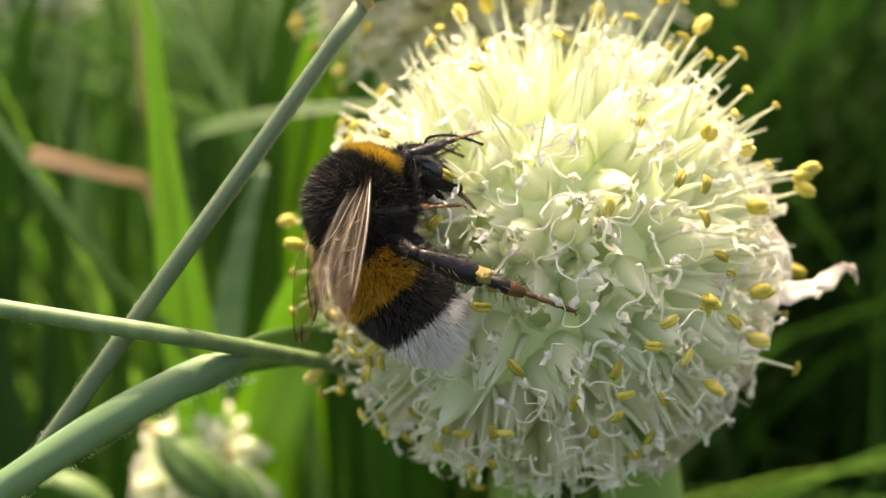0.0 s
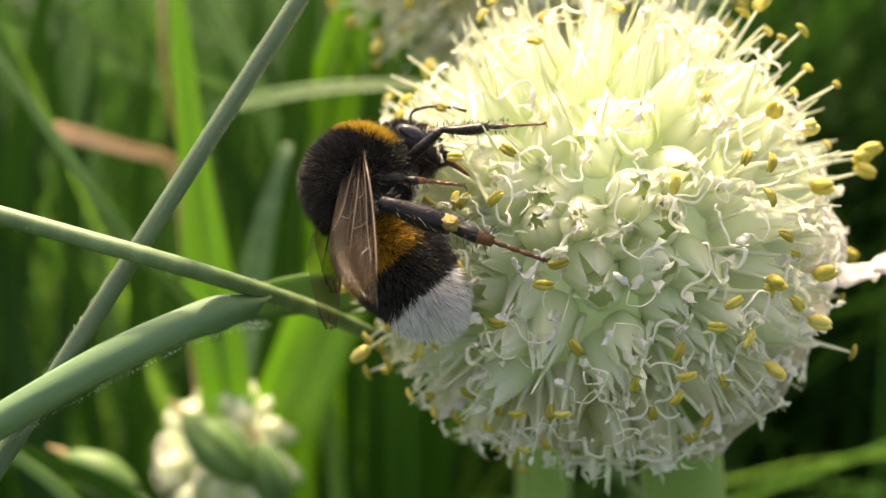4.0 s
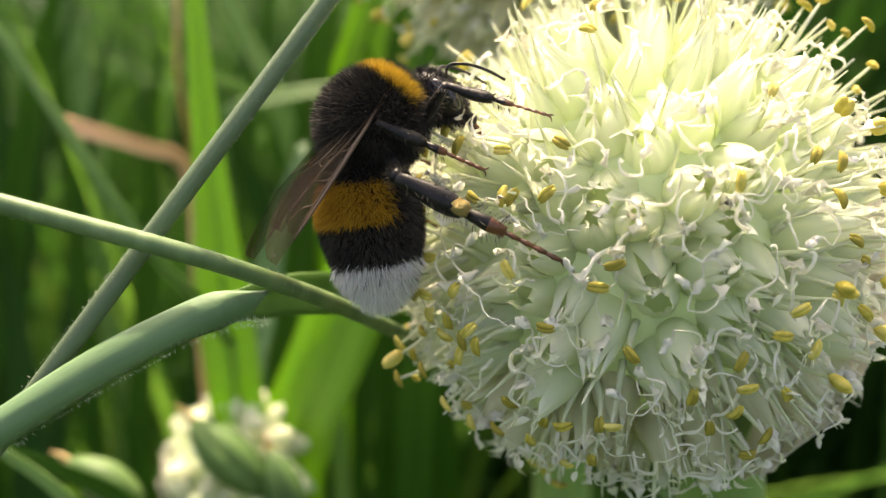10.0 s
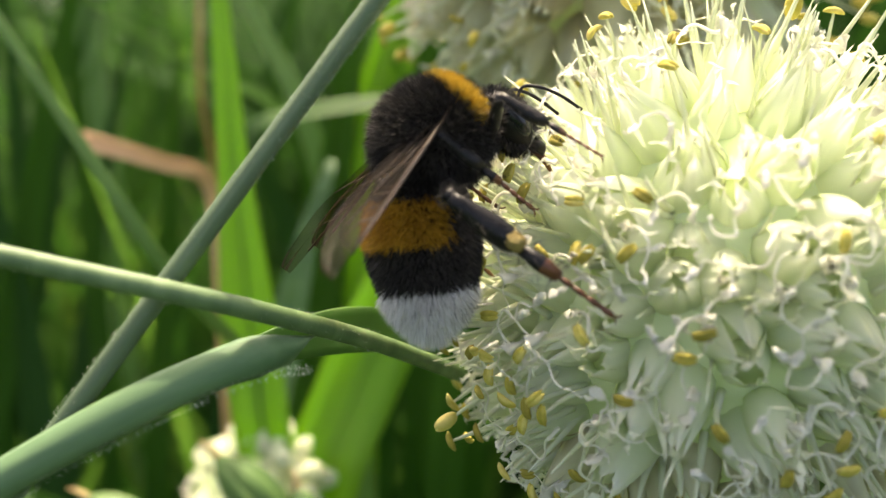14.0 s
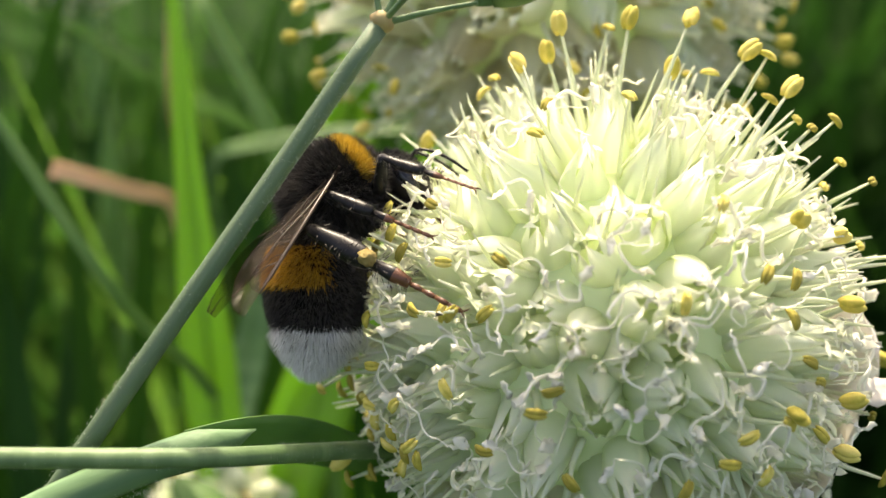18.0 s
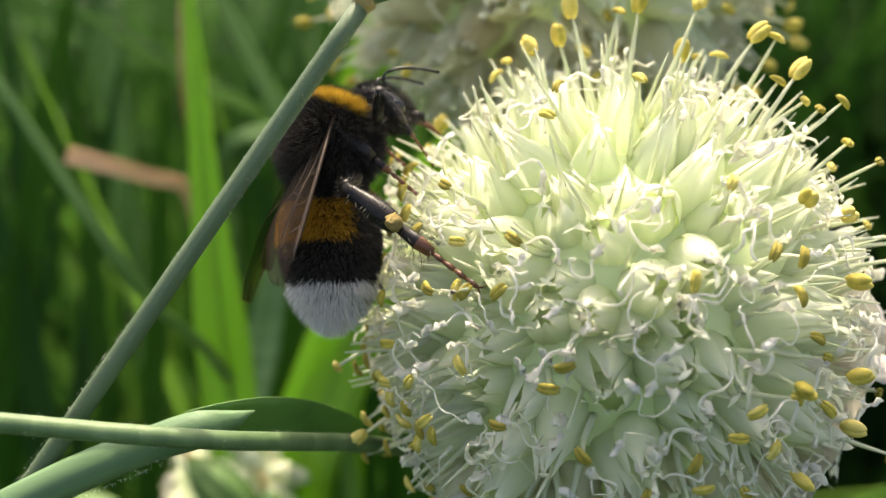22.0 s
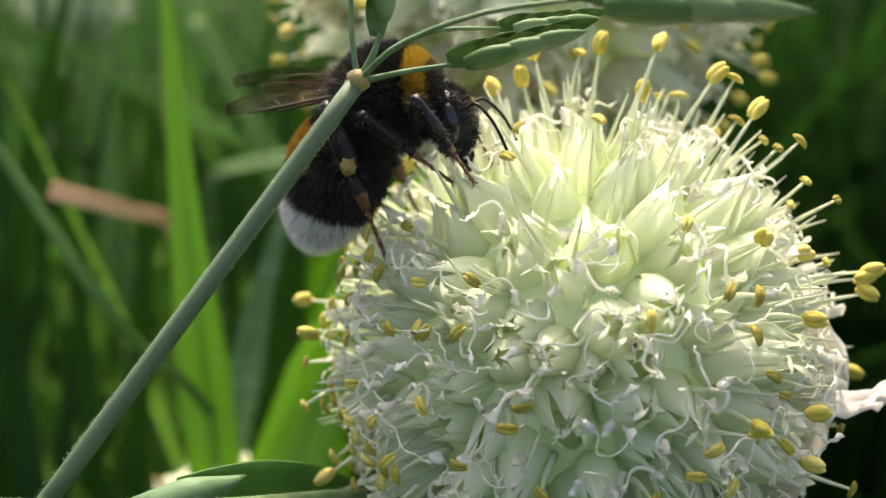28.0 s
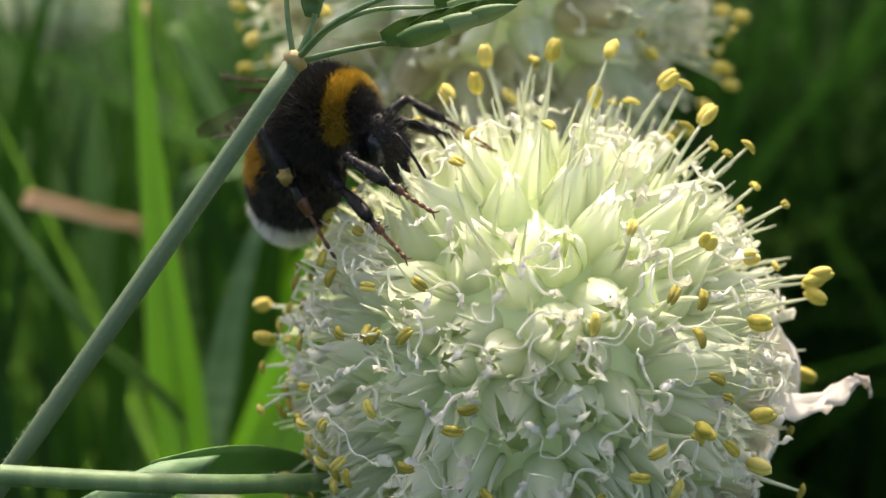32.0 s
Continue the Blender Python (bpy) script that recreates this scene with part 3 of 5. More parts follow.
# stamens that stand out, by bearing and height on the globe and their reach
TOP_RIPE = [(-64, 70, 2.48), (-53, 75, 2.5), (-40, 76, 2.72), (15, 78, 2.74), (47, 72, 2.82), (53, 74, 2.38), (61, 62, 2.73), (-79, 4, 2.41), (-74, -24, 2.5),
            (36, 26, 2.3), (50, 23, 2.3), (70, 16, 2.52), (70, 17, 2.59), (70, 13, 2.5), (46, 10, 2.3), (46, -8, 2.3), (30, -9, 2.3), (49, -18, 2.3), (37, -28, 2.3), (61, 52, 2.64)]
TOP_SPENT = [(-2, 79, 2.72), (63, 59, 2.82), (61, 67, 2.5), (4, 61, 2.3), (-69, 65, 2.49), (-72, 62, 2.42), (-28, 58, 2.3), (-26, 47, 2.3), (61, 54, 2.53), (64, 48, 2.52),
             (65, 45, 2.55), (64, 43, 2.72), (67, 37, 2.53), (69, 35, 2.31), (68, 31, 2.64), (25, 16, 2.3), (32, 15, 2.3), (30, 8, 2.3), (71, 21, 2.33), (19, 30, 2.3), (9, 11, 2.2)]
LEFT_SPENT = [(-26, 18, 2.3), (-81, 21, 2.32), (-52, 19, 2.3), (-45, 8, 2.3), (-28, 8, 2.3), (-71, 5, 2.3), (-61, 5, 2.3), (-58, -4, 2.3), (-36, -6, 2.3), (-77, -10, 2.54), (-74, -6, 2.3),
              (-15, -5, 2.3), (-18, -9, 2.3), (-29, -17, 2.3), (-51, -21, 2.3), (-54, -17, 2.3), (-12, -22, 2.3), (-20, -39, 2.3), (-17, -39, 2.3), (-43, -46, 2.3), (-30, -40, 2.3), (-36, -53, 2.3), (-25, -51, 2.3), (-63, -38, 2.3)]
RIGHT_SPENT = [(34, 0, 2.3), (30, -11, 2.3), (37, -4, 2.3), (40, -14, 2.3), (71, -14, 2.36), (68, -24, 2.61), (18, -18, 2.3), (21, -13, 2.3), (27, -21, 2.3), (24, -31, 2.3), (13, -29, 2.3), (10, -23, 2.3),
               (1, -31, 2.3), (12, -35, 2.3), (7, -39, 2.3), (25, -42, 2.3), (24, -48, 2.3), (-82, 7, 2.35), (-82, -2, 2.49), (-81, -23, 2.42), (-79, -29, 2.57)]
for spots, plump in ((TOP_RIPE, True), (TOP_SPENT, False), (LEFT_SPENT, False), (RIGHT_SPENT, False)):
    for az, el, reach in spots:
        stamen(umbel, rng, polar(az, el), reach, plump)
for _ in range(34):
    stamen(umbel, rng, polar(rng.uniform(-88, -34), rng.uniform(-48, 34)), rng.uniform(2.20, 2.42), False)
for _ in range(60):
    n = Vector((rng.gauss(0, 1), abs(rng.gauss(0, 1)), rng.gauss(0, 1))).normalized()
    if n.dot(BASE_DIR) < 0.75:
        stamen(umbel, rng, n, rng.uniform(2.3, 2.65), rng.random() < 0.4)


def spathe():
    """The torn papery wrapper behind the head, with its twisted beak."""
    g = Geo()
    rows = []
    for i in range(25):
        u = i / 24
        el = 16 - 82 * u
        start = 84 - 13 * min(u / 0.45, 1.0) + 4 * noise.noise((u * 9, 0, 0))
        row = []
        for j in range(9):
            p = polar(start + 44 * j / 8, el)
            row.append(p * (2.23 + 0.10 * u + 0.06 * (1 - j / 8) * math.exp(-((u - 0.25) / 0.18) ** 2) + 0.12 * noise.noise(p * 4.0) + 0.09 * noise.noise(p * 11.0)))
        rows.append(row)
    g.sheet(rows, 0.006)
    child("spathe", g.mesh("spathe", M_SPATHE), umbel, None, "dry papery white spathe, torn and crumpled")
    b, path = Geo(), spline([(1.95, -0.75, -0.40), (2.2, -0.75, -0.36), (2.45, -0.7, -0.33), (2.68, -0.65, -0.22), (2.78, -0.62, -0.16), (2.87, -0.6, -0.19), (2.90, -0.6, -0.30)], 20)
    rows = []
    for i, p in enumerate(path):
        u = i / 20
        w = 0.085 * (1 - u) ** 0.7 + 0.022 + 0.018 * math.sin(u * 17)
        tw = 2.2 * u
        rows.append([p + Vector((0.03 * noise.noise((i * 0.6, k, 0)), math.cos(tw) * w * (k - 3) / 3 + 0.05 * noise.noise((i * 0.7, k * 1.3, 9)), math.sin(tw + 0.9) * w * (k - 3) / 3 + 0.05 * noise.noise((i * 0.8, k * 1.1, 4)) + 0.02 * (k % 2))) for k in range(7)])
    b.sheet(rows, 0.012)
    child("spathe_beak", b.mesh("spathe_beak", M_SPATHE), umbel, None, "twisted dry beak of the papery spathe")


spathe()


def scape(head, centre, base_dir, ground_offset, width):
    """The hollow flower stalk from the head down to the soil."""
    start = base_dir * 0.9
    top = Vector(centre) + start
    down = -UP
    foot = top + down * 42 + Vector(ground_offset)
    w = BASE @ (foot * CM)
    foot = foot + down * (w.z / CM)
    path = spline([(0, 0, 0), base_dir * 1.6, (foot - top) * 0.3 + base_dir * 2.0, (foot - top) * 0.7, foot - top + down * 0.5], 24)
    g = Geo().tube(path, [width * (0.55 + 0.6 * math.sin(math.pi * (0.15 + 0.75 * i / 24))) for i in range(25)], 14)
    child("stalk", g.mesh("stalk", M_SCAPE), head, shift(*start), "smooth round green stalk")


scape(umbel, FLOWER, BASE_DIR, (1.5, 2.0, 0), 0.42)

# a second head behind, and a young one lower down
BACK = (0.66, 14.0, 4.29)
# about a third of its bells take the duller tan in place of shade
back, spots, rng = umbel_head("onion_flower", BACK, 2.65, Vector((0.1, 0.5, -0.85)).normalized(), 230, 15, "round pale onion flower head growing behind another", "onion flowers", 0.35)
for n in spots:
    for _ in range(1 if n.y < 0.4 else 0):
        n = (n + Vector((rng.gauss(0, 1), rng.gauss(0, 1), rng.gauss(0, 1))) * 0.08).normalized()
        child("curled_filament", rng.choice(CURLS), back, shift(*(n * 2.65), outward(n, rng.uniform(0, 6.28))))
for _ in range(90):
    stamen(back, rng, polar(rng.choice((-1, 1)) * 100 * rng.random() ** 0.6, rng.uniform(-52, 35)), rng.uniform(2.9, 3.25), rng.random() < 0.6, 2.3)
scape(back, BACK, Vector((0.1, 0.5, -0.85)).normalized(), (0.5, 3.0, 0), 0.42)
LUMPS = [Geo().ball((0, 0, 0), (0.13 + 0.02 * i, 0.14, 0.20), 12, 9, 0.3).mesh("closed_floret", M_FAR) for i in range(4)]
YOUNG = (-3.9, 16.6, -3.48)
young, spots, rng = umbel_head("onion_flower", YOUNG, 1.05, Vector((0.15, 0.4, -0.9)).normalized(), 90, 25, "small young onion flower head, still half closed", "onion flowers")
for n in spots:
    if n.y < 0.5 and rng.random() < 0.75:
        m = (n + Vector((rng.gauss(0, 1), rng.gauss(0, 1), rng.gauss(0, 1))) * 0.10).normalized()
        child("closed_floret", rng.choice(LUMPS), young, shift(*(m * rng.uniform(0.86, 1.08)), outward(m, rng.uniform(0, 6.28))))
    if n.y < 0.3:
        m = (n + Vector((rng.gauss(0, 1), rng.gauss(0, 1), rng.gauss(0, 1))) * 0.12).normalized()
        child("curled_filament", rng.choice(CURLS), young, shift(*(m * rng.uniform(1.0, 1.15)), outward(m, rng.uniform(0, 6.28))) @ Matrix.Diagonal((0.7, 0.7, 0.7, 1)))
scape(young, YOUNG, Vector((0.15, 0.4, -0.9)).normalized(), (-0.5, 1.5, 0), 0.3)


DISTANT = (-14.2, 37.0, 10.2)
distant, spots, rng = umbel_head("onion_flower", DISTANT, 2.0, Vector((0.1, 0.4, -0.9)).normalized(), 120, 35, "pale onion flower head standing further back in the grass", "onion flowers")
scape(distant, DISTANT, Vector((0.1, 0.4, -0.9)).normalized(), (0.5, 2.0, 0), 0.4)


# ---- single blades in the background
def long_blade(name, points, widths, mat, label, category="grass", face=(0, -1, 0), group="tall grass"):
    """A keeled leaf blade through the points (cm before the eye), flat side to face."""
    pts = spline(points, 20)
    o = pts[0]
    face = Vector(face)
    rows = []
    ws = [widths[0] + (widths[1] - widths[0]) * u * 2 if u < 0.5 else widths[1] + (widths[2] - widths[1]) * (u * 2 - 1) for u in (i / 20 for i in range(21))]
    for i, p in enumerate(pts):
        d = (pts[min(i + 1, 20)] - pts[max(i - 1, 0)]).normalized()
        s = d.cross(face).normalized()
        n = s.cross(d)
        rows.append([p - o + s * ws[i] * k + n * ws[i] * (abs(k) - 1) * 0.35 for k in (-1, -0.5, 0, 0.5, 1)])
    ob = thing(name, place(*o), label, category, group)
    child("blade", Geo().sheet(rows, 0.012).mesh("blade", mat), ob)
    rib = [Vector(r[2]) for r in rows]
    child("midrib", Geo().tube(rib, [0.035 * w / max(ws) + 0.008 for w in ws], 6).mesh("midrib", mat), ob)
    return ob


def to_soil(p, side=0.0, ahead=2.0):
    """The spot on the soil below p."""
    p = Vector(p)
    h = (BASE @ (p * CM)).z / CM
    return p - UP * (h + 0.3) + Vector((side, ahead, 0))


long_blade("tall_grass", [to_soil((-3.55, 17, -6), 0.6), (-3.7, 16.2, -3.4), (-3.98, 16, -1.0), (-4.25, 16, 1.4), (-4.62, 15.9, 5.6)], (0.36, 0.42, 0.03), M_BLADE, "broad bright green grass blade standing upright in sunlight")
long_blade("tall_grass", [to_soil((-3.6, 17, -6), -1.0), (-3.1, 16.5, -3.5), (-2.55, 16.5, -1.9), (-1.9, 16.5, -0.35), (-1.0, 16.7, 1.5), (0.2, 17, 2.8)], (0.55, 0.6, 0.08), M_BLADE, "broad bright green grass blade leaning behind the flower")
long_blade("dry_grass", [(-6.95, 17.6, 1.83), (-6.3, 17.7, 1.66), (-5.7, 18.0, 1.49), (-5.2, 18.3, 1.34), (-5.02, 18.4, 0.75), (-4.9, 18.5, -1.2), to_soil((-4.8, 18.6, -4))], (0.15, 0.13, 0.08), M_DRY, "dry pinkish brown grass leaf bent over among green blades", "leaf", (0, -1, 0.25), "dry leaves")
long_blade("tall_grass", [to_soil((-3.7, 18.5, -5), 0.5), (-3.75, 16.6, -2.2), (-4.75, 14.4, -0.05), (-6.25, 14.4, 2.1), (-7.1, 14.5, 3.3)], (0.10, 0.09, 0.06), M_PALE, "narrow green grass stem leaning among taller blades")

long_blade("grass_leaf", [(-0.6, 17.5, 2.5), (-1.6, 17.4, 2.48), (-2.5, 17.3, 2.4), (-3.5, 17.4, 2.25), (-4.35, 17.8, 2.0), (-4.4, 18.6, 0.2), to_soil((-4.3, 19, -4))], (0.08, 0.16, 0.12), M_BUD, "green grass leaf bent level among taller blades", "leaf", (0, -1, 0.6))
long_blade("tall_grass", [to_soil((-2.9, 21.5, -5), 0.5), (-2.9, 21.3, -1), (-2.6, 21, 1.5), (-2.3, 21, 3.2), (-1.9, 21, 5.0)], (0.3, 0.42, 0.25), M_BLADE, "broad bright green grass blade standing upright in sunlight")
long_blade("tall_grass", [to_soil((-2.6, 20.4, -5), 0.5), (-2.9, 20.3, -1), (-3.35, 20.3, 1.0), (-3.9, 20, 2.75), (-4.5, 20, 3.9), (-5.2, 20, 5.2)], (0.16, 0.2, 0.12), M_PALE, "pale green grass stem leaning behind brighter blades")
long_blade("tall_grass", [to_soil((-3.5, 19, -5), 0.5), (-3.3, 19, -3.5), (-3.0, 19, -1.5), (-2.6, 19, 0.3), (-2.1, 19.2, 1.7)], (0.4, 0.5, 0.06), M_BLADE, "broad bright green grass blade leaning behind the flower")
long_blade("dry_grass", [(-5.42, 19, 5.4), (-5.46, 19, 4.0), (-5.55, 19.6, 2.8), (-5.7, 22.5, 0.5), to_soil((-5.7, 24, -4))], (0.05, 0.06, 0.07), M_DRY, "dry brown upright grass stem among green blades", "stem", (0, -1, 0.2), "dry leaves")
long_blade("tall_grass", [to_soil((-3.2, 19, -5), 0.3), (-3.1, 19, -0.5), (-2.75, 19, 2.2), (-2.4, 19, 3.4), (-1.9, 19, 4.9)], (0.2, 0.26, 0.16), M_BLADE, "bright green grass blade leaning in sunlight")
long_blade("grass_leaf", [(-8.9, 22, 5.3), (-7.7, 22, 4.6), (-6.2, 22, 3.6), (-4.6, 21.6, 2.9), (-3.9, 21.6, 1.2), to_soil((-3.8, 21.6, -4))], (0.06, 0.13, 0.09), M_GRASS, "green grass leaf slanting across upright blades", "leaf", (0, -1, 0.7))
long_blade("tall_grass", [to_soil((-4.1, 18, -5), -0.3), (-4.0, 18, -2.5), (-3.8, 18, -1.3), (-3.5, 18, 0.2), (-3.1, 18.2, 1.6)], (0.24, 0.3, 0.08), M_LEAF, "greyish green leaf blade standing among brighter grass")
long_blade("tall_grass", [(-6.6, 13, -2.2), (-5.9, 13, -2.62), (-5.2, 13, -3.15), (-4.6, 13.2, -4.2), to_soil((-4.2, 13.4, -6))], (0.05, 0.09, 0.1), M_PALE, "narrow green grass stem low among the stalks")
blades = random.Random(31)
for i in range(26):
    x, y = blades.uniform(-11.5, -1.0), blades.uniform(18.5, 27)
    top, tilt = blades.uniform(2.0, 9.0), blades.uniform(-0.28, 0.28)
    foot = to_soil((x, y, -6), blades.uniform(-1, 1), blades.uniform(0, 2))
    w = blades.uniform(0.16, 0.42)
    long_blade("tall_grass", [foot, (x - tilt * 3, y, -5), (x, y, -1), (x + tilt * 4, y - 0.2, top * 0.5), (x + tilt * 9, y - 0.5, top)], (w * 0.8, w, w * 0.1), blades.choice((M_GRASS, M_GRASS, M_DARK)), "green grass blade among the tall meadow grass", "grass", (blades.uniform(-0.7, 0.7), -1, 0.1))


def bud(at, way, size, mat, label):
    """A ridged bud on a thin stalk beside the young head."""
    at, d = Vector(at), Vector(way).normalized()
    ob = thing("flower_bud", place(*at), label, "bud", "flower buds")
    turn = axes(d, (0, -1, 0.2))
    for k in range(6):
        a0, rows = k * math.tau / 6, []
        for i in range(11):
            u = i / 10
            r = 0.31 * size * math.sin(math.pi * min(0.06 + 0.93 * u, 1)) ** 0.75
            rows.append([(1.4 * size * (u - 0.5), r * math.cos(a0 + j * 0.56) * (1.08 - 0.1 * abs(j)), r * math.sin(a0 + j * 0.56) * (1.08 - 0.1 * abs(j))) for j in (-1, -0.5, 0, 0.5, 1)])
        child("bract", Geo().sheet(rows, 0.012).mesh("bract", mat), ob, shift(0, 0, 0, turn))
    child("withered_tip", Geo().tube(spline([d * 0.62 * size, d * 0.85 * size + Vector((0.02, 0, 0.02)), d * 1.02 * size], 6), [0.07, 0.06, 0.05, 0.04, 0.03, 0.02, 0.008], 6).mesh("withered_tip", M_NODE), ob, shift(0, 0, 0), "withered brown tip")
    end = to_soil(at, 0.9, 0.5) - at
    path = spline([d * -0.58 * size, d * -1.1 * size + Vector((0.02, 0, -0.3)), end * 0.3, end], 16)
    child("stalk", Geo().tube(path, 0.06, 8).mesh("stalk", M_STALK), ob)


bud((-3.75, 15.2, -3.05), (-0.72, 0.0, 0.69), 1.0, M_BUD, "plump pointed green flower bud on a thin stalk")
bud((-2.98, 15.2, -3.52), (-0.35, 0.0, 0.94), 0.85, M_BUD, "green flower bud, nearly upright, on a thin stalk")
bud((-5.45, 15.2, -3.42), (-0.88, 0.0, 0.47), 0.85, M_GLUME, "pale green flower bud bent aside on a thin stalk")
long_blade("tall_grass", [(-6.6, 13.6, -2.5), (-5.7, 13.6, -2.85), (-4.7, 13.7, -3.35), (-4.0, 14.0, -4.4), to_soil((-3.4, 14.2, -6))], (0.05, 0.13, 0.16), M_GRASS, "narrow green grass blade drooping low among the stalks")

# ---- wind-blown grass in front
def down_on(path, radius, count, seed, length=0.03):
    """Short pale hairs standing off a stalk."""
    rng, g, pts = random.Random(seed), Geo(), []
    for _ in range(count):
        u = rng.random() * (len(path) - 1.001)
        i = int(u)
        p = path[i].lerp(path[i + 1], u - i)
        d = (path[i + 1] - path[i]).normalized()
        a = d.orthogonal().normalized()
        n = Matrix.Rotation(rng.uniform(0, 6.28), 3, d) @ a
        pts.append((p + n * radius * 0.95, n))
    return g.hairs(rng, pts, length, 0.0013, (0, 0, 0))


def spikelet(parent, base, direction, length):
    """Overlapping pointed glumes on two sides of a short axis."""
    d = Vector(direction).normalized()
    turn = axes(d, (0, -0.6, 0.8))
    n = 7
    for i in range(n):
        u = i / n
        g, s = Geo(), (-1 if i % 2 else 1)
        ln, w = length * (0.42 - 0.1 * u), length * 0.080 * (1 - 0.35 * u)
        rows = []
        for k in range(8):
            v = k / 7
            h = w * math.sin(math.pi * min(0.12 + 0.88 * v, 1.0)) ** 0.8 * (1.15 - 0.4 * v) + 0.004
            x = ln * v
            off = s * (w * 0.40 + 0.045 * ln * v)
            rows.append([(x, off + s * h * 0.55 * math.cos(a), h * math.sin(a)) for a in (-1.5, -0.75, 0, 0.75, 1.5)])
        g.sheet(rows, 0.008)
        child("glume", g.mesh("glume", M_GLUME), parent, shift(*(Vector(base) + d * length * 0.62 * u), turn))


def culm():
    """Grass stalk whose origin is the node under the panicle; x runs up the stalk."""
    ob = thing("grass_panicle", place(-0.7, 8.7, 2.0), "slender downy green grass stalk with drooping spikelets", "grass")
    path = spline([(-44, 2.6, 3.0), (-20, 0.9, 0.8), (-9, 0.1, 0.02), (-6, 0, 0), (-3, 0, 0), (0, 0, 0)], 40)
    child("culm", Geo().tube(path, [0.100 - 0.026 * (i / 40) for i in range(41)], 12).mesh("culm", M_CULM), ob, None, "green ribbed stalk")
    child("down", down_on(spline([(-6, 0, 0.05), (-2, 0, 0), (0, 0, 0)], 12), 0.076, 2600, 4, 0.02).mesh("down", M_DOWN), ob, None, "short pale down", "stuff")
    child("node", Geo().ball((0.02, 0, 0), (0.085, 0.095, 0.095), 12, 8, 0.25).mesh("node", M_NODE), ob, None, "tan swollen node")
    turn = Matrix.Rotation(radians(54), 4, "Y")

    def local(x, y, z):
        return turn @ Vector((x, y, z))

    for pts, r in ((((0, 0, 0), (-0.05, 0, 0.4), (-0.06, 0, 1.6)), 0.020), (((0, 0, 0), (0.12, -0.05, 0.2), (0.18, -0.08, 0.36)), 0.026), (((0, 0, 0), (0.28, 0.05, 0.28), (0.6, 0.1, 0.42), (1.1, 0.2, 0.46)), 0.02),
                   (((0, 0, 0), (0.35, -0.05, 0.07), (0.72, -0.1, 0.12)), 0.022), (((0, 0, 0), (0.3, -0.3, 0.2), (0.9, -0.7, 0.36), (1.7, -1.0, 0.42)), 0.02)):
        path = spline([local(*p) for p in pts], 10)
        child("branch", Geo().tube(path, [r * (1.3 - 0.5 * k / 10) for k in range(11)], 7).mesh("branch", M_STALK), ob)
    spikelet(ob, local(0.18, -0.08, 0.34), local(0.05, -0.1, 1), 1.25)
    spikelet(ob, local(0.70, -0.1, 0.12), local(0.96, -0.05, 0.26), 1.35)
    spikelet(ob, local(1.6, -1.0, 0.40), local(0.98, -0.2, -0.06), 1.9)
    spikelet(ob, local(1.1, 0.2, 0.46), local(0.95, 0.1, 0.15), 1.0)
    return ob


def lower_stem():
    """A second stalk, nearly level, that runs behind the flower; x runs to the right."""
    ob = thing("wild_grass", place(-2.7, 8.2, -0.6), "slim ribbed green grass stem crossing the leaning stalk", "grass")
    path = spline([(-14, -0.3, -2.2), (-6, -0.2, -0.45), (-3, -0.1, -0.03), (-1.2, 0, 0), (0.2, 0.35, 0), (0.8, 1.0, -0.07), (1.2, 1.6, -0.15), (1.6, 2.1, -0.25), (2.5, 3.0, -0.48), (4.5, 4.8, -1.1), (6.5, 6.8, -2.2)], 54)
    child("stalk", Geo().tube(path, 0.075, 12).mesh("stalk", M_STALK), ob)
    child("down", down_on(path[12:34], 0.085, 500, 6, 0.018).mesh("down", M_DOWN), ob, None, "short pale down", "stuff")
    return ob


def lower_leaf():
    """A folded leaf whose origin is its bend; it comes in from below on the left."""
    ob = thing("grass_leaf", place(-1.9, 8.2, -0.9), "folded bluish green grass leaf with fine hairs on its edge", "leaf")
    pts = spline([(-7.5, -0.5, -1.8), (-4.5, -0.25, -0.42), (-2.5, -0.12, -0.06), (-1.2, -0.05, 0.06), (-0.35, 0.06, 0.06), (0.05, 0.22, 0.0), (0.25, 0.5, -0.1)], 26)
    rows = []
    for i, p in enumerate(pts):
        w = 0.145 * min(1, 0.42 + (26 - i) / 9) * (1 + 0.03 * math.sin(i))
        rows.append([p + Vector((0.13 * (i / 26) ** 6 * math.sin(a), -0.10 * math.cos(a * 1.3), w * math.sin(a))) for a in (-1.45, -0.95, -0.45, 0, 0.45, 0.95, 1.45)])
    child("blade", Geo().sheet(rows, 0.02).mesh("blade", M_LEAF), ob)
    child("down", down_on([p + Vector((0, 0, -0.15)) for p in pts[3:]], 0.02, 1100, 9, 0.04).mesh("down", M_DOWN), ob, None, "fine pale hairs along the edge", "stuff")
    rows = []
    for i in range(19):
        u = i / 18
        w = 0.185 * math.sin(math.pi * (0.16 + 0.80 * u)) ** 0.8 + 0.01
        c = Vector((-0.22 + 1.75 * u, 0.06 + 1.5 * u, 0.13 * math.sin(math.pi * min(u * 1.2, 1)) - 0.07))
        rows.append([c + Vector((0, 0.12 * w * math.cos(1.5 * k), w * k)) for k in (-1, -0.6, -0.2, 0.2, 0.6, 1)])
    under = child("blade", Geo().sheet(rows, 0.015).mesh("blade", M_UNDER), ob, shift(0, 0.3, 0), "darker underside of the leaf past its bend")
    return ob, under


panicle, stem, (leaf, under) = culm(), lower_stem(), lower_leaf()


# ---- bumblebee: x forward, y to its left, z to its back; origin in the thorax
def narrow(x, r, taper):
    """How far the body narrows towards its tail."""
    return 1 - taper * max(-x / r, 0.0) ** 1.5


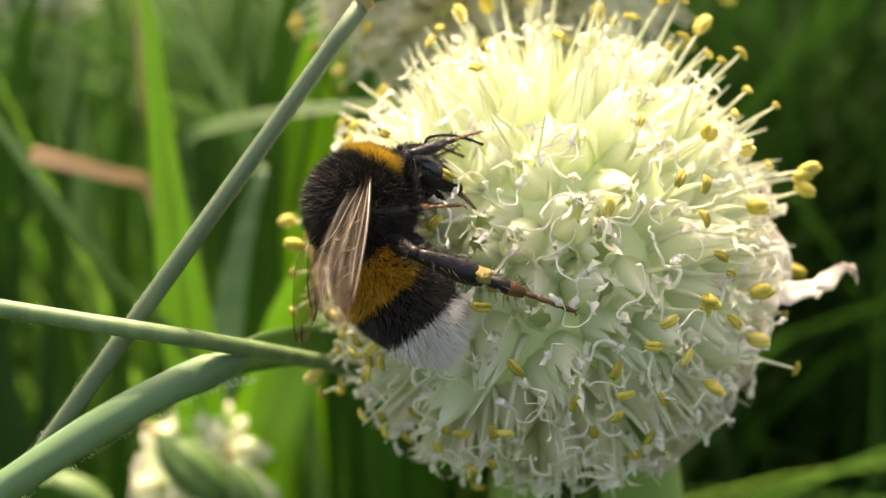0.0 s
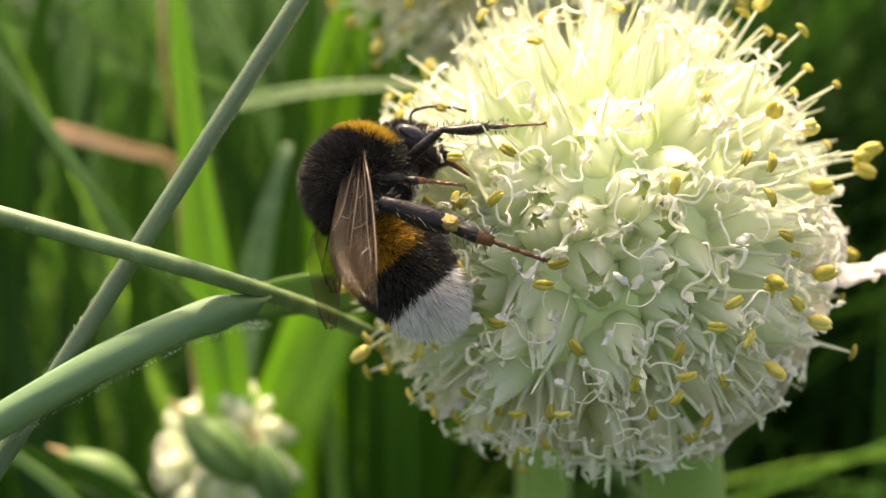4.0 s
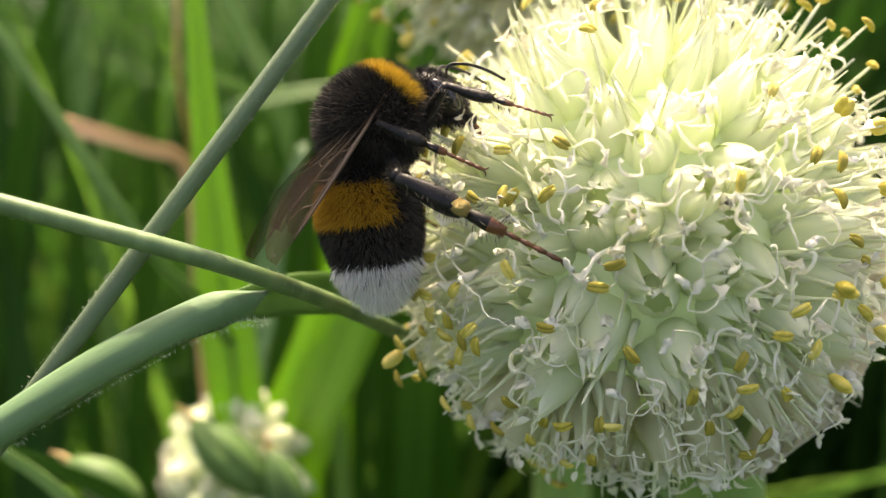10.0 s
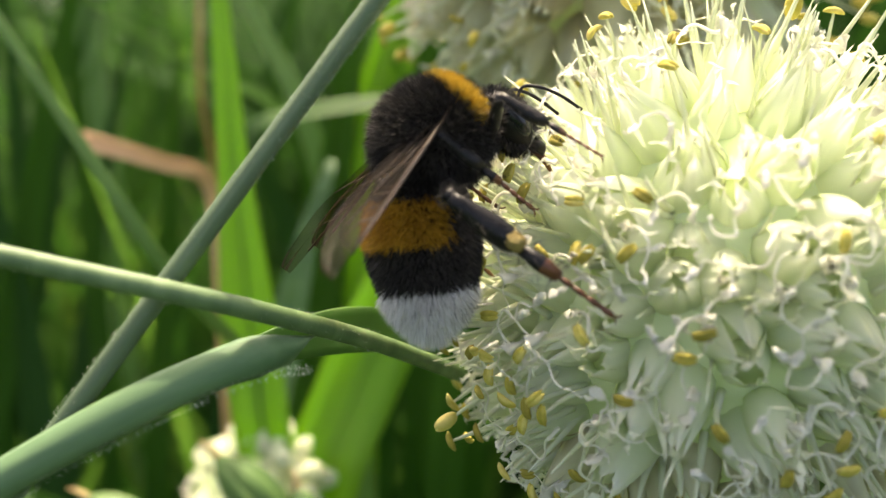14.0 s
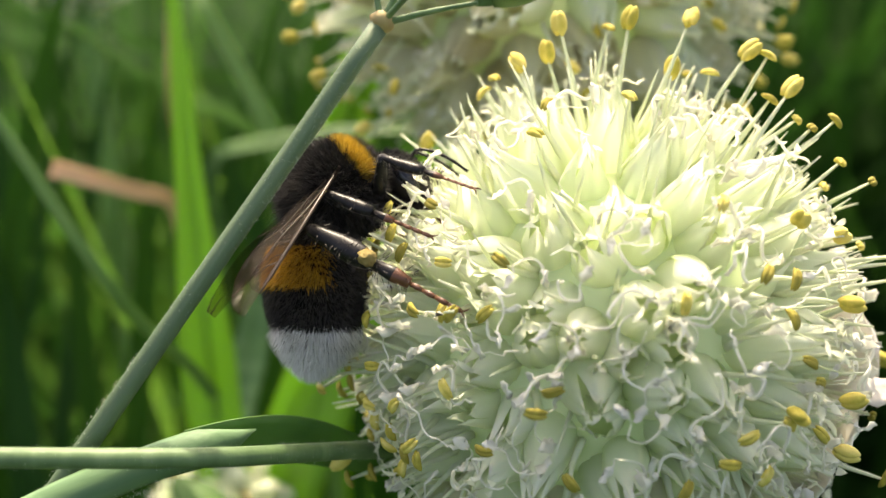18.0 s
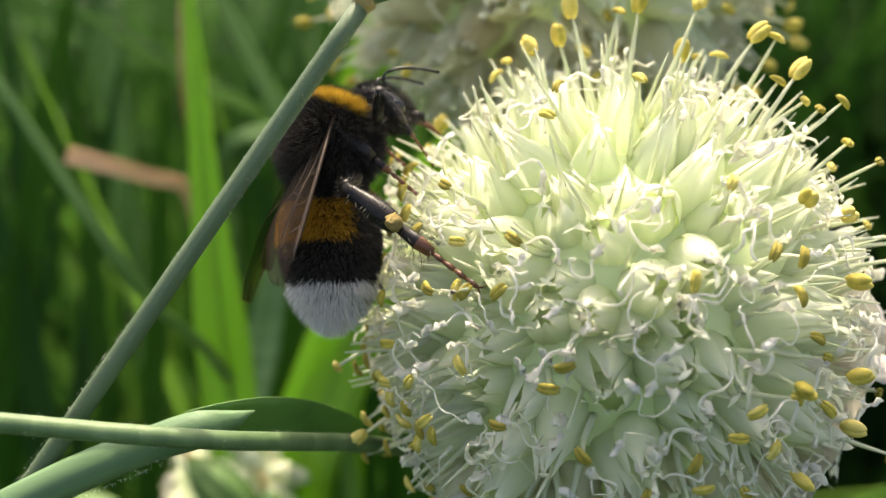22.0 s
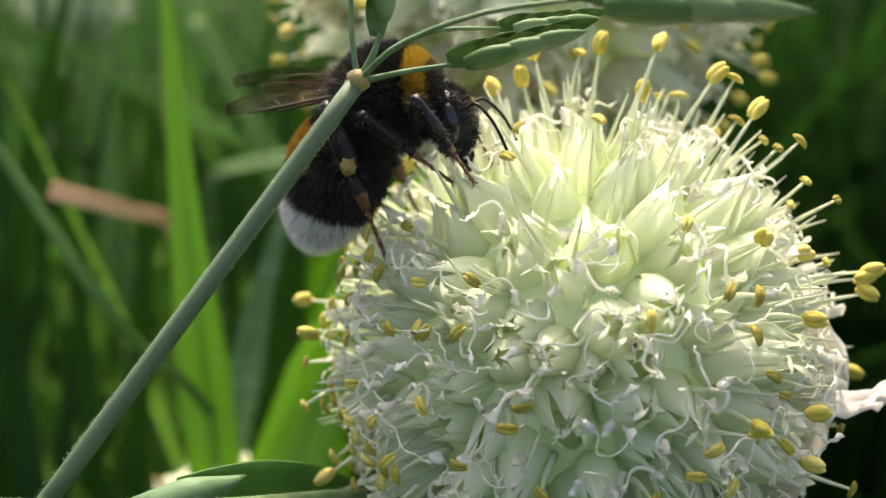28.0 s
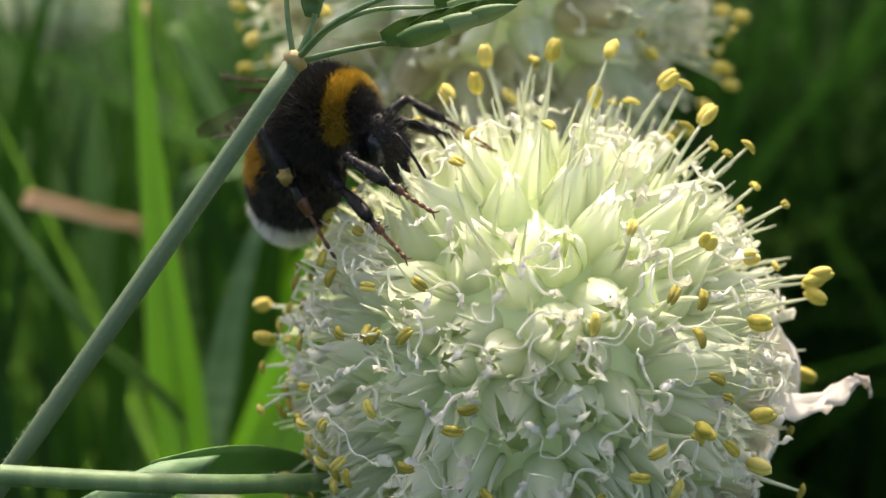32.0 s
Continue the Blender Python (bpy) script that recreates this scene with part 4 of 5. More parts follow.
def ellipsoid_points(rng, count, c, r, keep, taper=0.0):
    pts = []
    while len(pts) < count:
        n = Vector((rng.gauss(0, 1), rng.gauss(0, 1), rng.gauss(0, 1))).normalized()
        p = Vector((n.x * r[0], n.y * r[1], n.z * r[2]))
        if keep(p):
            nrm = Vector((n.x / r[0], n.y / r[1], n.z / r[2])).normalized()
            k = narrow(p.x, r[0], taper)
            p = Vector((p.x, p.y * k, p.z * k))
            pts.append((p + Vector(c), nrm))
    return pts


def body_ball(c, r, x0, x1, mat, name, u=22, v=10, taper=0.0):
    """The slice of an ellipsoid between two places along x."""
    g, rows = Geo(), []
    for i in range(v + 1):
        x = x0 + (x1 - x0) * i / v
        k = math.sqrt(max(1 - (x / r[0]) ** 2, 0.0004)) * narrow(x, r[0], taper)
        rows.append([(c[0] + x, c[1] + r[1] * k * math.cos(a), c[2] + r[2] * k * math.sin(a)) for a in (math.tau * j / u for j in range(u + 1))])
    return g.sheet(rows).mesh(name, mat)


def segment(path, radii, mat, name, sides=10, flat=0.8):
    return Geo().tube(path, radii, sides, flat).mesh(name, mat)


def make_leg(bee, name, hip, lengths, thick, basket):
    """Thigh from the hip with shin and foot hinged at the knee; at rest all of them run along x."""
    k, a, f = lengths
    leg = child(name, segment(spline([(0, 0, 0), (k * 0.5, 0, 0), (k, 0, 0)], 6), [thick * s for s in (0.75, 1.0, 1.1, 1.1, 1.0, 0.85, 0.7)], M_SHELL, name), bee, shift(*hip))
    wide = 1.35 if basket else 0.95
    d, e = a - k, f - a
    knee = shift(k, 0, 0)
    shin = child("shin", segment(spline([(0, 0, 0), (d * 0.5, 0, -d * 0.04), (d, 0, 0)], 6), [thick * s * wide for s in (0.55, 0.72, 0.88, 1.05, 1.12, 1.05, 0.75)], M_SHELL, "shin"), leg, knee)
    g = Geo()
    first = 0.44 if basket else 0.36
    for i in range(5):
        p, q = d + e * (0.0 if i == 0 else first + (1 - first) / 4 * (i - 1)), d + e * (first + (1 - first) / 4 * i)
        r = thick * ((0.95 if basket else 0.7) if i == 0 else 0.36)
        g.tube([(p, 0, 0), (p + (q - p) * 0.6, 0, 0), (q, 0, 0)], [r * 0.65, r, r * 0.7], 7, 0.6)
    tip = d + e
    for sg in (-1, 1):
        g.tube([(tip, 0, 0), (tip + 0.03, 0.018 * sg, 0), (tip + 0.045, 0.04 * sg, -0.02)], [0.009, 0.007, 0.003], 5)
    foot = g.mesh("foot", M_TARSUS)
    foot.materials.append(M_SHELL)
    for poly in foot.polygons:
        poly.material_index = 1 if max(foot.vertices[v].co.x for v in poly.vertices) < (d + e * first * 0.98) * CM else 0
    foot = child("foot", foot, leg, knee, "rust-brown jointed foot with claws")
    rng, near, far = random.Random(len(name)), [], []
    for _ in range(460):
        u, b = rng.random(), rng.uniform(0, 6.28)
        n = Vector((0.45, math.cos(b), math.sin(b)))
        if rng.random() < 0.4:
            near.append((Vector((k * u, n.y * thick * 0.85, n.z * thick * 0.7)), n))
        else:
            far.append((Vector(((d + e * first) * u, n.y * thick * wide * 0.85, n.z * thick * wide * 0.65)), n))
    child("thigh_hair", Geo().hairs(rng, near, 0.075, 0.0026, (0, 0, 0)).mesh("thigh_hair", M_FUR_BLACK), leg, None, "stiff black hairs", "stuff")
    moved = [shin, foot, child("shin_hair", Geo().hairs(rng, far, 0.085 if basket else 0.05, 0.0024, (0, 0, 0)).mesh("shin_hair", M_FUR_BLACK), leg, knee, "stiff black hairs", "stuff")]
    if basket:
        moved.append(child("pollen_load", Geo().ball((d * 0.95, 0.02, thick * 0.5), (0.075, 0.065, 0.06), 12, 8, 0.5).mesh("pollen_load", M_POLLEN), leg, knee, "small yellowish lump of pollen"))
    return leg, Vector(hip), k, f - k, moved


def bend_leg(joint, foot, pole):
    """Turns of hip and knee that set the foot on its mark, the knee towards the pole."""
    leg, hip, l1, l2, moved = joint
    way = foot - hip
    r = min(max(way.length, abs(l1 - l2) + 0.05), (l1 + l2) * 0.995)
    f = way.normalized()
    p = (pole - f * pole.dot(f)).normalized()
    a = math.acos((l1 * l1 + r * r - l2 * l2) / (2 * l1 * r))
    b = math.acos((l1 * l1 + l2 * l2 - r * r) / (2 * l1 * l2))
    hinge = p.cross(f)
    thigh = f * math.cos(a) + p * math.sin(a)
    turn = axes(thigh, hinge.cross(thigh) * -1)
    return shift(*hip, turn), shift(l1, 0, 0, Matrix.Rotation(math.pi - b, 4, "Y"))


def make_wing(bee, name, root, length, chord):
    """A veined membrane along x from its root; y is the chord."""
    def edge(u):
        lead = 0.10 * chord * math.sin(math.pi * u)
        trail = -chord * (0.16 + 1.30 * u - 0.62 * u * u) * max(0.02, min(1.0, (1.0 - u) / 0.34)) ** 0.5
        return lead, trail
    rows = []
    for i in range(19):
        u = i / 18
        lead, trail = edge(u)
        rows.append([(length * u, lead + (trail - lead) * k / 6, 0.022 * math.sin(k * 2.1 + u * 4) * min(1, u * 4) + 0.05 * u * u * (k / 6) - 0.03 * math.sin(math.pi * u) * (k / 6)) for k in range(7)])
    wing = child(name, Geo().sheet(rows, 0.003).mesh(name, M_WING), bee, shift(*root), "smoky brown translucent wing")

    def on(u, k):
        i = min(int(u * 18), 17)
        w = u * 18 - i
        j = min(int(k * 6), 5)
        q = k * 6 - j
        a = Vector(rows[i][j]).lerp(Vector(rows[i][j + 1]), q)
        b = Vector(rows[i + 1][j]).lerp(Vector(rows[i + 1][j + 1]), q)
        return a.lerp(b, w)

    for pts, r in ((((0, 0), (0.35, 0.0), (0.7, 0.01), (0.86, 0.02)), 0.017), (((0, 0.05), (0.3, 0.14), (0.55, 0.18), (0.8, 0.12)), 0.010), (((0, 0.1), (0.25, 0.38), (0.5, 0.48), (0.72, 0.62)), 0.009),
                   (((0.02, 0.2), (0.2, 0.66), (0.42, 0.82), (0.55, 0.98)), 0.008), (((0.3, 0.14), (0.34, 0.3), (0.36, 0.43)), 0.007), (((0.5, 0.17), (0.53, 0.3), (0.55, 0.5)), 0.007), (((0.66, 0.16), (0.70, 0.3), (0.78, 0.46)), 0.007), (((0.42, 0.46), (0.46, 0.65), (0.44, 0.82)), 0.006)):
        path = [on(u, k) for u, k in pts]
        child("vein", Geo().tube(spline(path, 10), [r * (1 - 0.05 * i) for i in range(11)], 5).mesh("vein", M_VEIN), wing)
    return wing


def bumblebee():
    rng = random.Random(77)
    bee = thing("bumblebee", place(-0.65, 8.42, 0.39), "furry black bumblebee with amber bands and a white tail", "bee")
    TR = (0.43, 0.41, 0.39)
    thorax = child("thorax", body_ball((0, 0, 0), TR, -0.43, 0.43, M_SKIN_BLACK, "thorax"), bee)
    collar = lambda p: 0.24 + rng.gauss(0, 0.015) < p.x < 0.345 + rng.gauss(0, 0.01) and p.z > -0.06 + rng.gauss(0, 0.03)
    child("black_fur", Geo().hairs(rng, ellipsoid_points(rng, 22000, (0, 0, 0), TR, lambda p: not collar(p)), 0.115, 0.0024, (-0.2, 0, 0)).mesh("black_fur", M_FUR_BLACK), thorax, None, "dense black fur", "stuff")
    child("collar", Geo().hairs(rng, ellipsoid_points(rng, 6500, (0, 0, 0), TR, collar), 0.10, 0.0028, (-0.1, 0, 0)).mesh("collar", M_FUR_GOLD), thorax, None, "amber yellow collar of fur", "stuff")
    # abdomen: its origin is the waist
    C, AR = (-0.56, 0, -0.03), (0.65, 0.41, 0.395)
    abdomen = child("abdomen", body_ball(C, AR, -0.645, 0.645, M_SKIN_BLACK, "abdomen", 26, 16, 0.25), bee, shift(-0.29, 0, -0.09))
    amber = lambda p: 0.05 + rng.gauss(0, 0.014) < p.x < 0.36 + rng.gauss(0, 0.02) and p.z > -0.06 + rng.gauss(0, 0.04)
    white = lambda p: p.x < -0.30 + rng.gauss(0, 0.02)
    child("amber_band", Geo().hairs(rng, ellipsoid_points(rng, 8000, C, AR, amber, 0.25), 0.085, 0.0036, (-0.5, 0, 0)).mesh("amber_band", M_FUR_AMBER), abdomen, None, "amber yellow band of fur", "stuff")
    child("black_band", Geo().hairs(rng, ellipsoid_points(rng, 15000, C, AR, lambda p: p.x > -0.31 and not (0.05 < p.x < 0.36 and p.z > -0.06), 0.25), 0.070, 0.0032, (-0.6, 0, 0)).mesh("black_band", M_FUR_BLACK), abdomen, None, "velvety black band of fur", "stuff")
    child("tail", body_ball(C, tuple(a * 1.012 for a in AR), -0.65, -0.33, M_SKIN_WHITE, "tail", 26, 6, 0.25), abdomen, None, "white tail")
    child("tail_fur", Geo().hairs(rng, ellipsoid_points(rng, 8000, C, AR, white, 0.25), 0.12, 0.0036, (-0.55, 0, 0)).mesh("tail_fur", M_FUR_WHITE), abdomen, None, "white tail fur", "stuff")
    child("tail_bristles", Geo().hairs(rng, ellipsoid_points(rng, 260, C, AR, lambda p: -0.52 < p.x < -0.28, 0.25), 0.13, 0.0040, (-0.7, 0, 0)).mesh("tail_bristles", M_FUR_BLACK), abdomen, None, "sparse dark hairs over the white tail", "stuff")
    # head
    head = child("head", Geo().ball((0.10, 0, -0.06), (0.17, 0.23, 0.27), 18, 12, 0.06).mesh("head", M_SHELL), bee, shift(0.42, 0, -0.20))
    child("face_fur", Geo().hairs(rng, ellipsoid_points(rng, 2600, (0.10, 0, -0.06), (0.17, 0.23, 0.27), lambda p: abs(p.y) < 0.16), 0.07, 0.003, (0, 0, -0.2)).mesh("face_fur", M_FUR_BLACK), head, None, "short black fur", "stuff")
    for s in (-1, 1):
        child("eye", Geo().ball((0.12, 0.18 * s, -0.05), (0.08, 0.07, 0.17), 14, 10).mesh("eye", M_EYE), head, None, "glossy black compound eye")
        path = spline([(0.24, 0.07 * s, 0.02), (0.33, 0.12 * s, 0.08), (0.42, 0.17 * s, 0.0), (0.50, 0.20 * s, -0.14), (0.56, 0.22 * s, -0.32)], 12)
        child("antenna", Geo().tube(path, [0.012 if i % 2 else 0.015 for i in range(13)], 7).mesh("antenna", M_SHELL), head, None, "jointed black antenna")
        child("jaw", Geo().tube([(0.15, 0.08 * s, -0.30), (0.18, 0.07 * s, -0.38), (0.18, 0.02 * s, -0.43)], [0.05, 0.045, 0.015], 7).mesh("jaw", M_SHELL), head)
    child("tongue", Geo().tube(spline([(0.14, 0, -0.30), (0.17, 0, -0.46), (0.15, 0, -0.62)], 6), [0.04, 0.036, 0.032, 0.027, 0.022, 0.017, 0.01], 7).mesh("tongue", M_TARSUS), head, None, "rust-brown tongue")
    legs = {}
    for s, side in ((-1, "right"), (1, "left")):
        legs["fore_" + side] = make_leg(bee, "fore_leg", (0.26, 0.20 * s, -0.26), (0.44, 0.82, 1.25), 0.056, False)
        legs["mid_" + side] = make_leg(bee, "middle_leg", (0.02, 0.22 * s, -0.30), (0.44, 0.86, 1.36), 0.056, False)
        legs["hind_" + side] = make_leg(bee, "hind_leg", (-0.18, 0.22 * s, -0.30), (0.50, 1.06, 1.86), 0.066, True)
    wings = {}
    for s, side in ((-1, "right"), (1, "left")):
        wings["fore_" + side] = make_wing(bee, "fore_wing", (0.14, 0.36 * s, 0.13), 1.60, 0.43 * -s)
        wings["hind_" + side] = make_wing(bee, "hind_wing", (0.02, 0.35 * s, 0.11), 1.18, 0.36 * -s)
    return bee, abdomen, head, legs, wings


bee, abdomen, head, legs, wings = bumblebee()


# ---- what moves: the bee climbs round the flower, and wind sways the grass
BEE = [
    (0, -0.65, 8.38, 0.41, 0.54, 0.32, 0.78, -0.77, -0.20, 0.61, 76),
    (1, -0.84, 8.56, 0.45, 0.50, 0.37, 0.79, -0.78, -0.22, 0.59, 73),
    (2, -0.91, 8.57, 0.41, 0.60, 0.39, 0.70, -0.73, -0.09, 0.68, 78),
    (5, -1.31, 8.83, 0.42, 0.34, 0.43, 0.84, -0.89, -0.14, 0.43, 65),
    (6, -1.38, 8.70, 0.36, 0.53, 0.30, 0.79, -0.85, 0.11, 0.52, 78),
    (7, -1.44, 8.76, 0.33, 0.57, 0.33, 0.75, -0.76, -0.13, 0.63, 83),
    (8, -1.52, 8.63, 0.26, 0.57, 0.28, 0.77, -0.78, -0.09, 0.62, 82),
    (9, -1.66, 9.00, 0.35, 0.35, 0.06, 0.93, -0.92, -0.18, 0.36, 63),
    (10, -1.39, 9.08, 0.85, 0.65, 0.16, 0.74, -0.68, -0.29, 0.67, 53),
    (11, -1.42, 9.28, 0.92, 0.54, 0.12, 0.83, -0.80, -0.24, 0.55, 41),
    (12, -1.31, 9.10, 1.03, 0.83, 0.23, 0.51, -0.48, -0.20, 0.86, 64),
    (13, -1.35, 9.38, 1.07, 0.76, 0.16, 0.63, -0.59, -0.24, 0.77, 56),
    (14, -1.37, 9.14, 1.07, 0.74, 0.20, 0.65, -0.61, -0.22, 0.76, 58),
    (17, -1.23, 9.20, 1.14, 0.86, 0.09, 0.51, -0.50, -0.08, 0.86, 67),
    (18, -1.31, 9.62, 1.14, 0.78, 0.15, 0.61, -0.61, -0.08, 0.79, 53),
    (19, -1.31, 9.38, 1.34, 0.76, 0.26, 0.59, -0.59, -0.09, 0.80, 56),
    (20, -1.31, 9.32, 1.22, 0.79, 0.32, 0.52, -0.51, -0.13, 0.85, 57),
    (21, -1.32, 9.48, 1.33, 0.80, 0.35, 0.48, -0.47, -0.13, 0.87, 61),
    (22, -1.47, 9.60, 1.39, 0.40, 0.25, 0.88, -0.84, -0.28, 0.46, 29),
    (23, -1.19, 9.37, 1.74, 0.71, 0.15, 0.69, -0.66, -0.22, 0.72, 53),
    (24, -1.02, 9.16, 1.93, 0.79, -0.11, 0.60, -0.61, -0.26, 0.75, 54),
    (25, -0.75, 9.31, 2.16, 0.93, 0.05, 0.35, -0.33, -0.27, 0.91, 59),
    (28, -0.66, 9.33, 2.11, 0.97, -0.24, 0.09, -0.15, -0.26, 0.95, 59),
    (29, -0.56, 9.44, 2.21, 0.94, -0.33, -0.08, 0.00, -0.21, 0.98, 62),
    (30, -0.61, 9.48, 2.13, 0.96, -0.29, -0.01, -0.08, -0.28, 0.96, 58),
    (31, -0.77, 9.42, 2.04, 0.94, -0.35, -0.01, -0.15, -0.43, 0.89, 61),
    (32, -0.81, 9.43, 2.02, 0.88, -0.47, -0.04, -0.23, -0.51, 0.82, 62),
]
WING = [
    (0, -0.82, -0.51, -0.25, -0.87, -0.44, -0.22),
    (1, -0.87, -0.42, -0.27, -0.93, -0.29, -0.21),
    (2, -0.84, -0.45, -0.31, -0.91, -0.34, -0.23),
    (5, -0.85, -0.33, -0.42, -0.88, -0.34, -0.34),
    (6, -0.84, -0.45, -0.29, -0.92, -0.34, -0.17),
    (7, -0.88, -0.42, -0.21, -0.93, -0.34, -0.13),
    (8, -0.91, -0.38, -0.19, -0.95, -0.25, -0.12),
    (9, -0.92, -0.34, -0.17, -0.99, -0.10, -0.13),
    (10, -0.97, -0.23, -0.12, -0.99, 0.01, -0.15),
    (11, -0.98, -0.13, -0.16, -0.99, -0.02, -0.13),
    (12, -0.93, -0.24, -0.27, -0.96, 0.03, -0.27),
    (13, -0.91, -0.40, -0.14, -0.96, -0.04, -0.27),
    (14, -0.92, -0.35, -0.18, -0.96, 0.20, -0.20),
    (17, -0.90, -0.38, -0.24, -0.98, 0.12, -0.17),
    (18, -0.79, -0.54, -0.30, -0.97, -0.09, -0.22),
    (19, -0.85, -0.44, -0.30, -0.96, 0.04, -0.27),
    (20, -0.97, -0.10, -0.20, -0.96, 0.20, -0.22),
    (21, -0.97, -0.06, -0.22, -0.95, 0.18, -0.24),
    (22, -0.94, -0.33, -0.11, -0.99, 0.07, -0.12),
    (23, -0.91, -0.37, -0.19, -0.98, -0.02, -0.20),
    (24, -0.96, -0.09, -0.25, -0.94, -0.30, -0.14),
    (25, -0.95, -0.25, -0.07, -0.98, 0.14, -0.12),
    (28, -0.98, 0.18, -0.05, -0.99, -0.08, 0.08),
    (29, -0.98, 0.14, -0.11, -1.00, 0.02, 0.04),
    (30, -0.98, 0.19, -0.07, -0.98, -0.18, 0.08),
    (31, -0.96, 0.23, -0.13, -1.00, 0.08, 0.00),
    (32, -0.97, 0.17, -0.16, -0.99, 0.11, 0.02),
]
FORE_FOOT = [
    (0, 0.31, 8.58, 0.98), (1, 0.28, 8.58, 0.96), (2, 0.22, 8.56, 0.90), (5, 0.22, 8.56, 0.88), (6, 0.21, 8.57, 0.90), (7, 0.17, 8.55, 0.83),
    (8, -0.57, 8.99, 0.61), (9, -0.71, 9.08, 0.43), (10, -0.05, 8.68, 0.86), (11, -0.21, 8.86, 0.96), (12, -0.21, 8.88, 1.00), (13, -0.14, 8.74, 0.85),
    (14, -0.21, 8.84, 0.93), (17, -0.22, 9.02, 1.15), (18, -0.16, 8.97, 1.16), (19, -0.23, 9.02, 1.15), (20, -0.23, 9.03, 1.15), (21, -0.22, 8.97, 1.10),
    (22, -0.63, 9.69, 1.25), (23, -0.34, 9.48, 1.43), (24, -0.28, 10.06, 1.70), (25, 0.11, 9.34, 1.66), (28, 0.06, 9.04, 1.41), (29, -0.11, 9.22, 1.43),
    (30, 0.11, 8.89, 1.28), (31, 0.09, 8.97, 1.35), (32, 0.15, 8.80, 1.21),
]
MID_FOOT = [
    (0, 0.08, 8.43, 0.36), (1, 0.04, 8.42, 0.24), (2, -0.13, 8.53, 0.33), (5, -0.44, 8.76, 0.34), (6, -0.50, 8.89, 0.56), (7, -0.61, 8.91, 0.27),
    (8, -0.69, 8.98, 0.18), (9, -0.82, 9.16, 0.18), (10, -0.53, 8.89, 0.46), (11, -0.51, 8.97, 0.69), (12, -0.59, 9.01, 0.59), (13, -0.58, 9.00, 0.61),
    (14, -0.65, 9.05, 0.55), (17, -0.60, 9.06, 0.68), (18, -0.48, 9.00, 0.79), (19, -0.56, 9.07, 0.77), (20, -0.63, 9.13, 0.73), (21, -0.66, 9.14, 0.70),
    (22, -0.71, 9.43, 0.95), (23, -0.16, 9.09, 1.29), (24, -0.19, 9.19, 1.35), (25, -0.12, 9.23, 1.44), (28, -0.12, 9.20, 1.42), (29, -0.56, 10.14, 1.51),
    (30, -0.16, 9.00, 1.20), (31, -0.04, 8.76, 0.99), (32, -0.05, 8.68, 0.85),
]
HIND_FOOT = [
    (0, 1.00, 8.22, -0.49), (1, 0.98, 8.22, -0.50), (2, 0.86, 8.21, -0.44), (5, 0.08, 8.38, -0.22), (6, 0.08, 8.38, -0.21), (7, 0.07, 8.39, -0.22),
    (8, 0.05, 8.40, -0.19), (9, 0.05, 8.40, -0.21), (10, 0.02, 8.42, -0.24), (11, 0.00, 8.42, -0.21), (12, -0.02, 8.43, -0.19), (13, -0.02, 8.43, -0.19),
    (14, -0.15, 8.50, -0.18), (17, -0.26, 8.61, 0.27), (18, -0.24, 8.59, 0.25), (19, -0.21, 8.56, 0.23), (20, -0.23, 8.58, 0.25), (21, -0.22, 8.57, 0.23),
    (22, -0.23, 8.59, 0.26), (23, -0.26, 8.60, 0.25), (24, -0.22, 8.58, 0.26), (25, -0.23, 8.59, 0.29), (28, -0.63, 9.15, 0.77), (29, -0.59, 9.08, 0.74),
    (30, -0.58, 9.07, 0.75), (31, -0.55, 9.03, 0.73), (32, -0.66, 9.24, 0.83),
]
CULM = [
    (0, -0.62, 8.70, 2.11, 53.1),
    (1, -1.21, 8.70, 2.12, 57.7),
    (2, -1.48, 8.70, 2.14, 56.5),
    (5, -1.44, 8.70, 2.18, 56.3),
    (6, -1.54, 8.70, 2.19, 55.6),
    (7, -1.83, 8.70, 2.21, 57.5),
    (8, -1.64, 8.70, 2.22, 57.2),
    (9, -1.63, 8.70, 2.23, 56.7),
    (10, -1.34, 8.70, 2.25, 53.8),
    (11, -1.89, 8.70, 2.26, 59.6),
    (12, -1.90, 8.70, 2.27, 57.9),
    (13, -1.88, 8.70, 2.29, 56.9),
    (14, -1.53, 8.70, 2.30, 54.3),
    (17, -1.07, 8.70, 2.34, 54.8),
    (18, -0.85, 8.70, 2.36, 55.5),
    (19, -0.95, 8.70, 2.25, 54.4),
    (20, -1.05, 8.70, 2.32, 54.6),
    (21, -1.09, 8.70, 2.35, 54.6),
    (22, -1.10, 8.70, 2.39, 55.4),
    (23, -1.24, 8.70, 2.43, 55.4),
    (24, -1.09, 8.70, 2.45, 55.2),
    (25, -0.86, 8.70, 2.24, 53.5),
    (28, -0.84, 8.70, 2.14, 53.4),
    (29, -0.97, 8.70, 2.25, 55.6),
    (30, -0.90, 8.70, 2.34, 53.2),
    (32, -0.94, 8.70, 2.34, 55.0),
]
